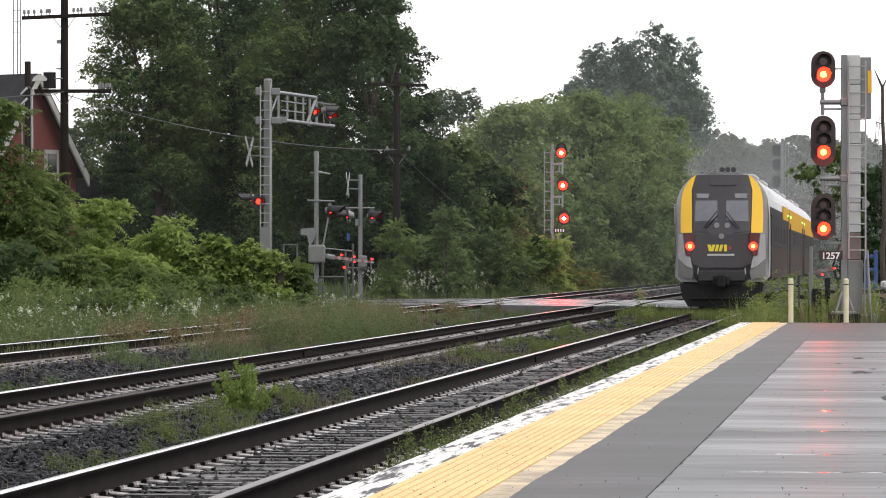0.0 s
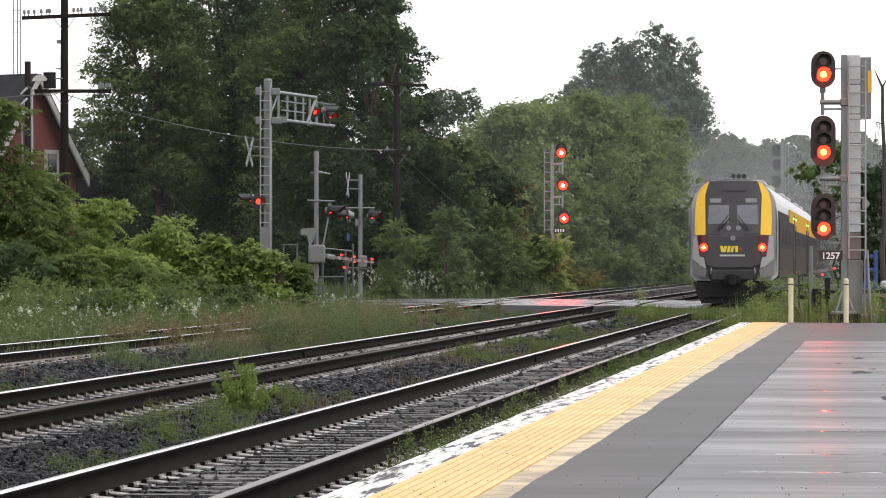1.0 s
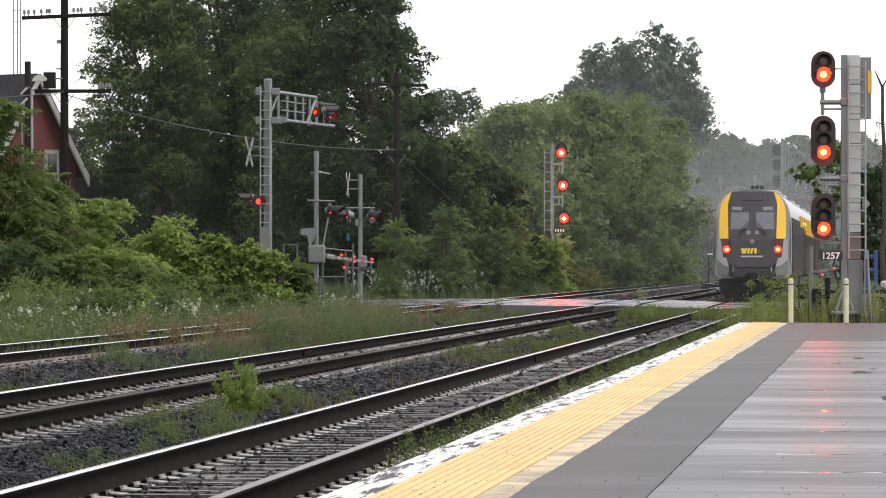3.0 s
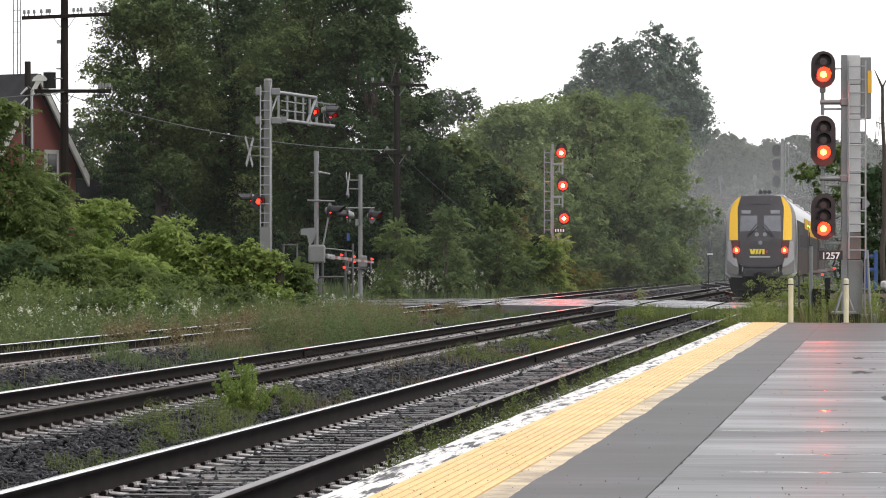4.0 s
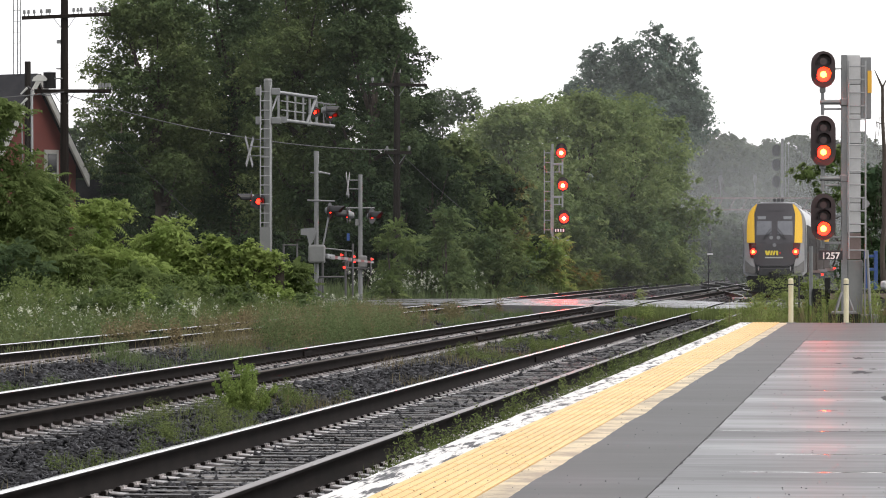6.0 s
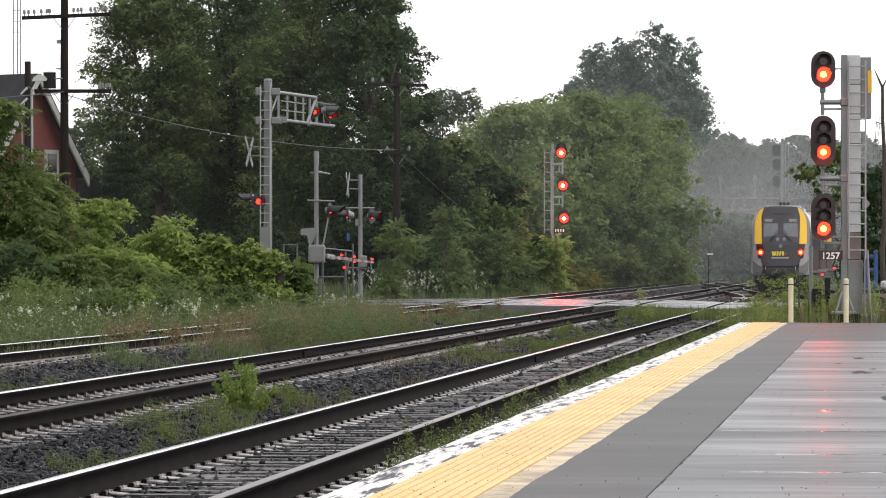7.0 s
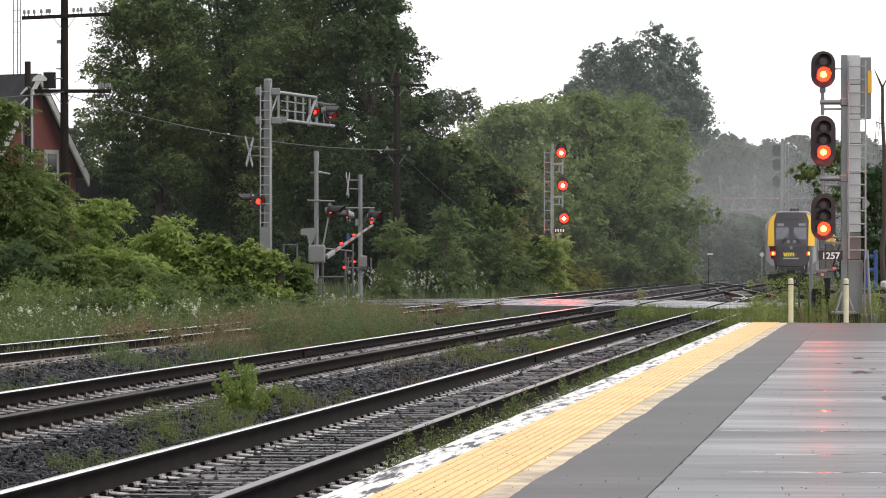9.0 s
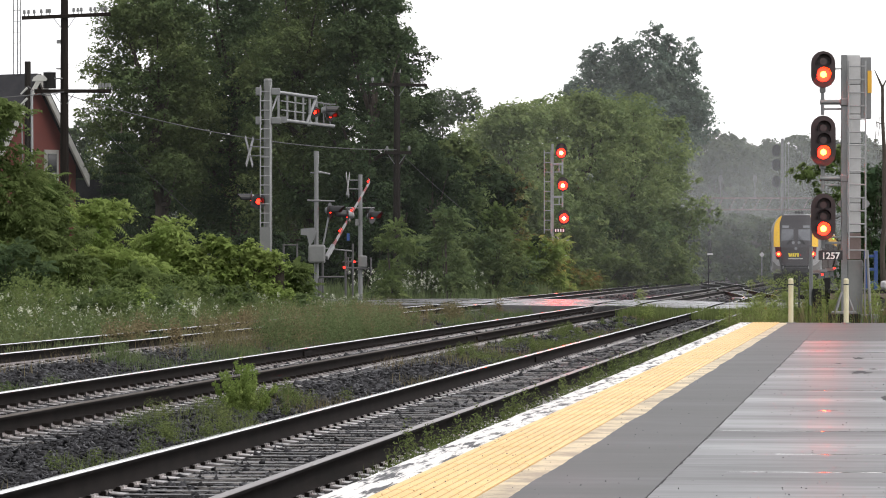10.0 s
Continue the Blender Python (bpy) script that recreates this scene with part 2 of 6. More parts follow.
def raw(name, verts, faces, mat, parent=None, slots=None):
    """A mesh from arrays of points and faces."""
    me = bpy.data.meshes.new(name)
    verts, faces = np.asarray(verts, np.float32), np.asarray(faces, np.int32)
    k = faces.shape[1]
    me.vertices.add(len(verts))
    me.vertices.foreach_set("co", verts.ravel())
    me.loops.add(faces.size)
    me.loops.foreach_set("vertex_index", faces.ravel())
    me.polygons.add(len(faces))
    me.polygons.foreach_set("loop_start", np.arange(0, faces.size, k, dtype=np.int32))
    for mm in (mat if isinstance(mat, (list, tuple)) else [mat]):
        me.materials.append(mm)
    if slots is not None:
        me.polygons.foreach_set("material_index", np.asarray(slots, np.int32))
    me.update(calc_edges=True)
    ob = new(name, me)
    ob.parent = parent
    return ob


def box(bm, x, y, z, sx, sy, sz, bevel=0.0, m=None):
    """A box by its centre and size, with its edges rounded."""
    mat = Matrix.Translation((x, y, z)) @ Matrix.Diagonal((sx, sy, sz, 1))
    made = bmesh.ops.create_cube(bm, size=1, matrix=(m @ mat) if m else mat)["verts"]
    if bevel:
        edges = list({e for v in made for e in v.link_edges})
        bmesh.ops.bevel(bm, geom=edges, offset=bevel, segments=2, affect="EDGES", profile=0.5)
    return bm


def rod(bm, a, b, r, r2=None, seg=10):
    """A round bar from a to b."""
    a, b = Vector(a), Vector(b)
    d = b - a
    m = Matrix.Translation((a + b) / 2) @ d.to_track_quat("Z", "Y").to_matrix().to_4x4()
    bmesh.ops.create_cone(bm, cap_ends=True, segments=seg, radius1=r, radius2=r if r2 is None else r2, depth=d.length, matrix=m)
    return bm


def prism(bm, outline, axis, lo, hi):
    """A plate: the outline (pairs) carried from lo to hi along the axis x, y or z."""
    def put(u, v, w):
        return {"x": (w, u, v), "y": (u, w, v), "z": (u, v, w)}[axis]
    a = [bm.verts.new(put(u, v, lo)) for u, v in outline]
    b = [bm.verts.new(put(u, v, hi)) for u, v in outline]
    n = len(outline)
    bm.faces.new(a)
    bm.faces.new(b[::-1])
    for i in range(n):
        bm.faces.new((a[i], b[i], b[(i + 1) % n], a[(i + 1) % n]))
    return bm


def B():
    return bmesh.new()


# the railway runs straight, a few degrees to one side of the lens
TURN = math.degrees(math.atan(0.1113))


def along(offset, d, z=0.0):
    """A place beside the railway: metres across from the eye and metres ahead."""
    return Vector((offset + 0.1113 * d, d, z))


def line(offset, z=0.0):
    """The pose of a thing that runs along the railway."""
    return pose(offset, 0, z, 0, 0, -TURN)


TRACKS = {"near": (-5.05, 0.0), "middle": (-8.90, 0.09), "far": (-14.15, 0.13)}


# ---- ground ----
def height(x, y):
    """The lie of the land beside and beyond the railway."""
    o = x - 0.1113 * y
    z = -0.22
    if -16.9 < o < -2.2:
        return -0.8
    if o < -17:
        z += min(0.35, (-17 - o) * 0.06)
    if o > -2.6:
        z += min(0.3, (o + 2.6) * 0.1) if y > 90 else -0.25
    if y > 420:
        z += min(3.0, (y - 420) * 0.012)
    return z + 0.05 * noise.noise(Vector((x * 0.15, y * 0.08, 0)))


def build_ground():
    xs = np.concatenate([np.linspace(-2600, -80, 9), np.arange(-72, 90, 2.0), np.linspace(100, 2600, 9)])
    ys = np.concatenate([[-400, -100, -20], np.arange(0, 320, 3.0), [340, 380, 450, 600, 900, 1500, 2600]])
    v = [(x, y, height(x, min(y, 900))) for y in ys for x in xs]
    n = len(xs)
    f = [(j * n + i, j * n + i + 1, (j + 1) * n + i + 1, (j + 1) * n + i) for j in range(len(ys) - 1) for i in range(n - 1)]
    tagged(raw("ground", v, f, M["soil"]), "dark weedy soil beside the railway", "ground", kind="structure")


def bed_z(o):
    """The height of the stone bed at an offset across the railway."""
    z = -0.5
    for c, base in TRACKS.values():
        d = abs(o - c)
        z = max(z, base - 0.225 if d < 1.35 else base - 0.225 - (d - 1.35) * 0.18)
    return z


def build_far_ridge():
    """A low wooded rise that closes the distance."""
    xs, v = np.arange(-420, 460, 4.0), []
    for x in xs:
        top = 17.5 + 2.5 * noise.noise(Vector((x * 0.03, 1, 0))) + 1.6 * noise.noise(Vector((x * 0.16, 5, 0))) + (2.0 if 35 < x < 75 else 0)
        v += [(x, 590, -2), (x, 592, top * 0.5), (x, 598, top * 0.85), (x, 606, top), (x, 640, top * 0.8)]
    f = [(i * 5 + j, (i + 1) * 5 + j, (i + 1) * 5 + j + 1, i * 5 + j + 1) for i in range(len(xs) - 1) for j in range(4)]
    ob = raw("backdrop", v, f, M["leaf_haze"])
    tagged(ob, "pale wooded ridge in the distance", "distance", kind="structure")


def build_ballast():
    """The bed of broken stone under the tracks, one low bank."""
    os_ = np.arange(-17.0, -2.2, 0.3)
    ys = np.arange(-10, 430, 1.5)
    v = [(*along(o, y)[:2], bed_z(o) + 0.025 * noise.noise(Vector((o * 1.5, y * 0.7, 3)))) for y in ys for o in os_]
    n = len(os_)
    f = [(j * n + i, j * n + i + 1, (j + 1) * n + i + 1, (j + 1) * n + i) for j in range(len(ys) - 1) for i in range(n - 1)]
    tagged(raw("ballast_bed", v, f, M["ballast"]), "wet dark crushed-stone bed under the rails", "ballast", kind="structure")


def rail_profile():
    half = [(0.076, -0.186), (0.076, -0.175), (0.012, -0.155), (0.009, -0.05), (0.036, -0.038), (0.037, -0.012), (0.0355, -0.006), (0.032, -0.0022), (0.024, -0.0004)]
    return half + [(-x, z) for x, z in half[::-1]]


def rail_points(path):
    """A rail swept along a path of points on its head."""
    prof = rail_profile()
    n = len(prof)
    v, f, slots = [], [], []
    for j, p in enumerate(path):
        a, b = Vector(path[max(0, j - 1)]), Vector(path[min(len(path) - 1, j + 1)])
        side = Vector((b.y - a.y, a.x - b.x, 0)).normalized()
        v += [tuple(Vector(p) + side * px + Vector((0, 0, pz))) for px, pz in prof]
    for j in range(len(path) - 1):
        for i in range(n):
            f.append((j * n + i, j * n + (i + 1) % n, (j + 1) * n + (i + 1) % n, (j + 1) * n + i))
            slots.append(1 if 5 <= i <= 11 else 2 if i in (0, 1, 15, 16) else 0)
    return v, f, slots


def build_track(name, o, z, head):
    ob = empty("track_" + {"near": "1", "middle": "2", "far": "3"}[name], line(o, z),
               "railway track with rusty rails on wooden sleepers", "railway track", kind="structure")
    for s in (-1, 1):
        v, f, slots = rail_points([(s * 0.753, y, 0.0) for y in np.arange(-6, 440, 6.0)])
        raw("rail", v, f, [M["rail_side"], head if s < 0 or name == "far" else M["rail_worn" if name == "middle" else "rail_dull"], M["rail_side" if name == "near" else "rail_foot"]], ob, slots)
    if name != "far":
        for s, y in ((-1, 66.5), (1, 80.0), (-1, 112.0), (1, 121.0)):
            b = B()
            for q in (-1, 1):
                box(b, s * 0.753 + q * 0.03, y, -0.10, 0.03, 0.9, 0.09, 0.008)
            part("joint_bar", b, M["rail_side"], ob, "bolted joint bars")
    return ob


def build_crossover():
    """A pair of curved rails that join two tracks beyond the road."""
    ob = empty("crossover", pose(0, 0, 0), "curved crossover rails with switch plates between two tracks", "railway switch", kind="structure")
    for (a, b, y0, y1) in ((-8.90, -5.05, 235.0, 160.0), (-14.15, -8.90, 320.0, 235.0)):
        for s in (-0.753, 0.753):
            pts = []
            for i in range(25):
                k = i / 24
                e = k * k * (3 - 2 * k)
                pts.append(tuple(along(a + (b - a) * e + s, y0 + (y1 - y0) * k, 0.06)))
            v, f, slots = rail_points(pts)
            raw("rail", v, f, [M["rail_side"], M["rail_head"], M["rail_side"]], ob, slots)
    for o, y in ((-6.2, 175), (-7.0, 196), (-7.8, 212), (-9.6, 222), (-4.0, 168)):
        p = along(o, y, -0.08)
        part("switch_plate", box(B(), p.x, p.y, p.z, 0.9, 1.6, 0.12, 0.03), M["galv"], ob, "pale steel switch plate")


def build_road():
    """The level crossing: a wet road with rubber strips beside the rails."""
    ob = empty("road", line(0, 0), "wet grey asphalt road over the level crossing", "road", kind="structure")
    edges = [-60.0]
    for c, z in sorted(TRACKS.values()):
        edges += [c - 0.753, c + 0.753]
    edges.append(30.0)
    zs = [0.10, 0.13, 0.13, 0.09, 0.09, 0.0, 0.0, 0.0]
    for i in range(len(edges) - 1):
        x0, x1 = edges[i] + 0.09, edges[i + 1] - 0.09
        b = B()
        n = 8
        row = []
        for j in range(n + 1):
            k = j / n
            z = (zs[i] if i < 7 else 0) * (1 - k) + zs[min(i + 1, 7)] * k - 0.015
            x = x0 + (x1 - x0) * k
            row.append([b.verts.new((x, y, z + dz)) for y, dz in ((131.0, -0.4), (131.0, 0.0), (136.0, 0.05), (148.0, 0.05), (153.0, 0.0), (153.0, -0.4))])
        for j in range(n):
            for q in range(5):
                b.faces.new((row[j][q], row[j + 1][q], row[j + 1][q + 1], row[j][q + 1]))
        part("road_panel", b, M["road"], ob)


def build_platform():
    ob = empty("platform", line(0, 0), "wet asphalt station platform with worn painted edge", "platform", kind="structure")
    part("slab", box(B(), 5.25, 40.8, -0.1575, 13.2, 97.6, 0.62), M["asphalt_wet"], ob, "wet worn grey asphalt surface")
    part("inner_strip", box(B(), -1.73, 40.8, -0.1535, 0.746, 97.6, 0.62), M["asphalt"], ob, "dark matt asphalt strip")
    # the strip's ragged edge, spread over the paint
    lip, r3 = B(), random.Random(14)
    rows = []
    y = -6.0
    while y < 89.5:
        x = -2.135 + 0.03 * noise.noise(Vector((y * 0.35, 2, 0))) + r3.uniform(-0.006, 0.006)
        rows.append((lip.verts.new((x, y, 0.1568)), lip.verts.new((-2.09, y, 0.1568))))
        y += 0.22
    for i in range(len(rows) - 1):
        lip.faces.new((rows[i][0], rows[i][1], rows[i + 1][1], rows[i + 1][0]))
    part("ragged_edge", lip, M["asphalt"], ob, "ragged asphalt edge")
    part("end_patch", box(B(), 5.222, 79.4, -0.1485, 13.15, 20.0, 0.608), M["asphalt"], ob, "dark matt asphalt patch")
    part("cream_strip", box(B(), -2.205, 40.8, -0.155, 0.24, 97.6, 0.62), M["cream"], ob, "worn cream painted strip")
    rng = random.Random(3)
    # cracks, wet grooves and puddle marks, whose dark reflections are painted on the asphalt
    def ribbon(pts, wides):
        b = B()
        prev = None
        for (x, y), w in zip(pts, wides):
            cur = (b.verts.new((x - w[0], y - w[1], 0.1535)), b.verts.new((x + w[0], y + w[1], 0.1535)))
            if prev:
                b.faces.new((prev[0], prev[1], cur[1], cur[0]))
            prev = cur
        return b
    ys = np.arange(16.0, 69.0, 0.16)
    seam = ribbon([(-1.352 + 0.016 * noise.noise(Vector((y * 0.8, 7, 0))) + 0.010 * noise.noise(Vector((y * 2.7, 3, 0))), y) for y in ys],
                  [(0.002 + 0.007 * rng.random() ** 2, 0) for y in ys])
    tagged(part("seam_crack", seam, M["train_dark"], ob, "dark ragged crack"), kind="stuff")
    for y, x0, x1 in ((31.8, -1.3, 0.25), (28.0, -0.75, 0.55), (25.6, -1.0, 0.9), (42.0, -1.1, 0.3), (36.2, -0.9, -0.35), (51.5, -1.1, -0.2), (60.0, -0.5, 0.6)):
        xs = np.arange(x0, x1, 0.07)
        gr = ribbon([(x, y + 0.10 * noise.noise(Vector((x * 1.3, y, 0)))) for x in xs], [(0, 0.012 + 0.035 * rng.random()) for x in xs])
        tagged(part("wet_groove", gr, M["puddle"], ob, "thin groove full of rain water"), kind="stuff")
    for y, x, w, l in ((56.3, -0.36, 0.11, 0.7), (49.0, -0.27, 0.15, 0.8), (39.6, 0.02, 0.055, 0.8), (53.4, -0.60, 0.07, 0.3), (50.6, -0.12, 0.09, 0.25)):
        patch = B()
        patch.faces.new([patch.verts.new((x + w * math.cos(a) * rng.uniform(0.35, 1.15), y + l * math.sin(a) * rng.uniform(0.4, 1.1), 0.1540))
                         for a in (k * 6.283 / 22 for k in range(22))])
        part("puddle_mark", patch, M["train_dark"], ob, "ragged puddle mark, coloured dark for what it reflects")
    part("edge_base", box(B(), -2.79, 40.8, -0.175, 0.92, 97.6, 0.62), M["grey_box"], ob)
    return ob


def build_platform_pieces():
    """Ribbed tactile tiles and worn edge stones, one by one."""
    b = B()
    box(b, 0, 0, 0, 0.606, 0.604, 0.028)
    for i in range(9):
        x = -0.272 + i * 0.068
        prism(b, [(x - 0.022, 0.012), (x - 0.015, 0.024), (x + 0.015, 0.024), (x + 0.022, 0.012)], "y", -0.30, 0.30)
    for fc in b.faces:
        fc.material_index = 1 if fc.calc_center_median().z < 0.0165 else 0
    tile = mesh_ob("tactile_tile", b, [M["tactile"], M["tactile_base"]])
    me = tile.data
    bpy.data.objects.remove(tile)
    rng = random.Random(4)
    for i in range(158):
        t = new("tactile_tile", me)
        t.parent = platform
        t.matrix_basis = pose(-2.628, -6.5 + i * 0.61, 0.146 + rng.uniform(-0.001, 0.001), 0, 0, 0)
    stones = []
    for k in range(4):
        r2 = random.Random(20 + k)
        b = box(B(), 0, 0, 0, 0.32, 1.19, 0.24, 0.018)
        for v in b.verts:
            if v.co.x < -0.14:
                v.co.x += r2.uniform(0, 0.015)
        s = mesh_ob("edge_stone", b, M["coping"])
        stones.append(s.data)
        bpy.data.objects.remove(s)
    for i in range(81):
        t = new("edge_stone", stones[i % 4])
        t.parent = platform
        t.matrix_basis = pose(-3.094, -6.5 + i * 1.2, 0.032, 0, rng.uniform(-0.3, 0.3), 0)


def build_specks():
    """Grit and dead leaves lying on the platform."""
    rng = np.random.default_rng(61)
    n = 2200
    o = np.where(rng.random(n) < 0.4, rng.uniform(-3.0, -2.2, n), rng.uniform(-2.1, 2.5, n))
    d = 20 + 68 * rng.random(n) ** 1.6
    z = np.where(o < -2.33, 0.172, 0.158)
    v, f = leaf_cloud(rng, np.stack([o + 0.1113 * d, d, z], 1), np.full((n, 3), 0.004), n, 0.0085)
    tagged(raw("grit", v, f, M["black"]), "dark grit and dead leaves on the platform", "grit", kind="stuff")


def build_sleepers():
    """Sleepers, tie plates and rail anchors of the three tracks."""
    ties = []
    for k in range(4):
        r2 = random.Random(40 + k)
        b = box(B(), 0, 0, 0, 2.55, 0.225, 0.17, 0.012)
        for v in b.verts:
            v.co += Vector((r2.uniform(-0.03, 0.03), r2.uniform(-0.008, 0.008), r2.uniform(-0.005, 0.005)))
        s = mesh_ob("sleeper", b, M["tie"])
        ties.append(s.data)
        bpy.data.objects.remove(s)
    b = box(B(), 0, 0, 0, 0.46, 0.21, 0.016)
    for q in (-1, 1):
        box(b, q * 0.092, 0, 0.012, 0.025, 0.19, 0.014)
        for w in (-1, 1):
            box(b, q * 0.10, w * 0.06, 0.016, 0.03, 0.022, 0.018)
    s = mesh_ob("tie_plate", b, M["plate"])
    plate = s.data
    bpy.data.objects.remove(s)
    rng = random.Random(9)
    for name, first, plates in (("near", 18.0, 144), ("middle", 33.0, 146), ("far", 55.0, 60)):
        ob = track_obs[name]
        rest = B()
        clips = B()
        y, i = first, 0
        while y < 330:
            if y < 130.6:
                t = new("sleeper", ties[i % 4])
                t.parent = ob
                t.matrix_basis = pose(rng.uniform(-0.05, 0.05), y, -0.288, rng.uniform(-1, 1), 0, rng.uniform(-0.8, 0.8))
                for q in (-1, 1):
                    if i < plates:
                        p = new("tie_plate", plate)
                        p.parent = ob
                        p.matrix_basis = pose(q * 0.753, y, -0.186, 0, 5, 0)
                    if name == "middle":
                        prism(clips, [(y + 0.07, -0.20), (y + 0.25, -0.20), (y + 0.21, -0.135), (y + 0.12, -0.135)], "x", q * 0.753 + 0.03, q * 0.753 + 0.10)
                    elif name == "near" or i % 2 == 0:
                        for w in (-0.15, 0.15):
                            box(clips, q * 0.753 + 0.05, y + w, -0.19, 0.11, 0.035, 0.036)
                            box(clips, q * 0.753 - 0.08, y + w, -0.185, 0.05, 0.04, 0.05)
            elif y > 153:
                box(rest, 0, y, -0.288, 2.55, 0.225, 0.17)
            y += 0.535 + rng.uniform(-0.02, 0.02)
            i += 1
        tagged(part("distant_sleepers", rest, M["tie"], ob), kind="stuff")
        tagged(part("rail_anchors", clips, M["rail_side"], ob), kind="stuff")


def build_stones():
    """Loose ballast stones."""
    rng = np.random.default_rng(5)
    octa = np.array([(1, 0, 0), (-1, 0, 0), (0, 1, 0), (0, -1, 0), (0, 0, 1), (0, 0, -1)], float)
    tri = np.array([(0, 2, 4), (2, 1, 4), (1, 3, 4), (3, 0, 4), (2, 0, 5), (1, 2, 5), (3, 1, 5), (0, 3, 5)])
    for y0, y1, dens, size in ((20, 46, 330, 0.037), (46, 82, 105, 0.053), (82, 131, 24, 0.074), (153, 240, 4, 0.1)):
        o0 = max(-16.6, -0.2236 * y1 - 1.0)
        n = int((y1 - y0) * (-3.35 - o0) * dens)
        o = rng.uniform(o0, -3.35, n)
        d = rng.uniform(y0, y1, n)
        keep = o > -0.2236 * d - 1.5
        for c, z in TRACKS.values():
            # fewer stones on the sleepers and clear of the rails
            inside = np.abs(o - c) < 1.3
            keep &= ~(inside & (rng.random(n) < (0.66 if c > -6 else 0.6)))
            keep &= np.abs(np.abs(o - c) - 0.753) > 0.11
        o, d = o[keep], d[keep]
        n = len(o)
        z = np.array([bed_z(q) for q in o]) + rng.uniform(-0.016, 0.016, n)
        s = size * (0.55 + 0.9 * rng.random(n))
        v = octa[None] * s[:, None, None] * np.array([1.35, 0.95, 0.6]) * rng.uniform(0.5, 1.3, (n, 6, 1)) + rng.normal(size=(n, 6, 3)) * (s * 0.22)[:, None, None]
        spin = np.linalg.qr(rng.normal(size=(n, 3, 3)))[0]
        v = np.einsum("nij,nkj->nki", spin, v)
        v = v * np.array([1, 1, 0.66]) + np.stack([o + 0.1113 * d, d, z], 1)[:, None, :]
        f = tri[None] + (np.arange(n) * 6)[:, None, None]
        tagged(raw("ballast_stones", v.reshape(-1, 3), f.reshape(-1, 3), M["stone"]), "loose dark grey crushed stones between the rails", "ballast", kind="stuff")


build_ground()
build_far_ridge()
build_ballast()
track_obs = {k: build_track(k, o, z, M["rail_head"]) for k, (o, z) in TRACKS.items()}
build_crossover()
build_road()
platform = build_platform()


# ---- plants ----
def unit(a):
    return a / np.maximum(np.linalg.norm(a, axis=1), 1e-6)[:, None]


def leaf_cloud(rng, centres, radii, count, size, shell=0.55, droop=0.35, spray=0):
    """Many small leaves on the outer part of lobes, loose or gathered into drooping sprays. Returns points and faces."""
    centres, radii = np.asarray(centres, float), np.asarray(radii, float)
    w = radii.max(1) ** 2
    loose = count if not spray else int(count * 0.22)
    pick = rng.choice(len(centres), loose, p=w / w.sum())
    d = unit(rng.normal(size=(loose, 3)))
    r = (shell if not spray else 0.1) + (1.08 - shell if not spray else 0.75) * rng.random(loose) ** 0.6
    p = centres[pick] + d * radii[pick] * r[:, None]
    nrm = unit(d * 0.5 + rng.normal(size=(loose, 3)) * 0.55 + np.array([0, 0, 0.45]))
    if spray:
        k = max(4, (count - loose) // spray)
        at = rng.choice(len(centres), k, p=w / w.sum())
        out = unit(rng.normal(size=(k, 3)) + np.array([0, 0, 0.35]))
        mid = centres[at] + out * radii[at] * (0.62 + 0.46 * rng.random(k))[:, None]
        wide = radii[at].max(1) * rng.uniform(0.16, 0.42, k)
        which = rng.integers(0, k, count - loose)
        q = rng.normal(size=(count - loose, 3)) * np.array([0.55, 0.55, 0.2])
        q[:, 2] += -0.55 * (q[:, 0] ** 2 + q[:, 1] ** 2) + 0.25 * (q * out[which]).sum(1)
        p = np.concatenate([p, mid[which] + q * wide[which][:, None]])
        nrm = np.concatenate([nrm, unit(out[which] * 0.35 + rng.normal(size=(count - loose, 3)) * 0.38 + np.array([0, 0, 0.75]))])
    n = len(p)
    t = unit(np.cross(nrm, rng.normal(size=(n, 3))))
    t[:, 2] -= droop * rng.random(n)
    b = np.cross(nrm, t)
    s = size * (0.6 + 0.8 * rng.random(n))[:, None]
    v = np.stack([p - t * s * 0.35 - b * s * 0.36, p - t * s * 0.35 + b * s * 0.36 + nrm * s * 0.1, p + t * s * 0.75], 1).reshape(-1, 3)
    return v, np.arange(n * 3).reshape(-1, 3)


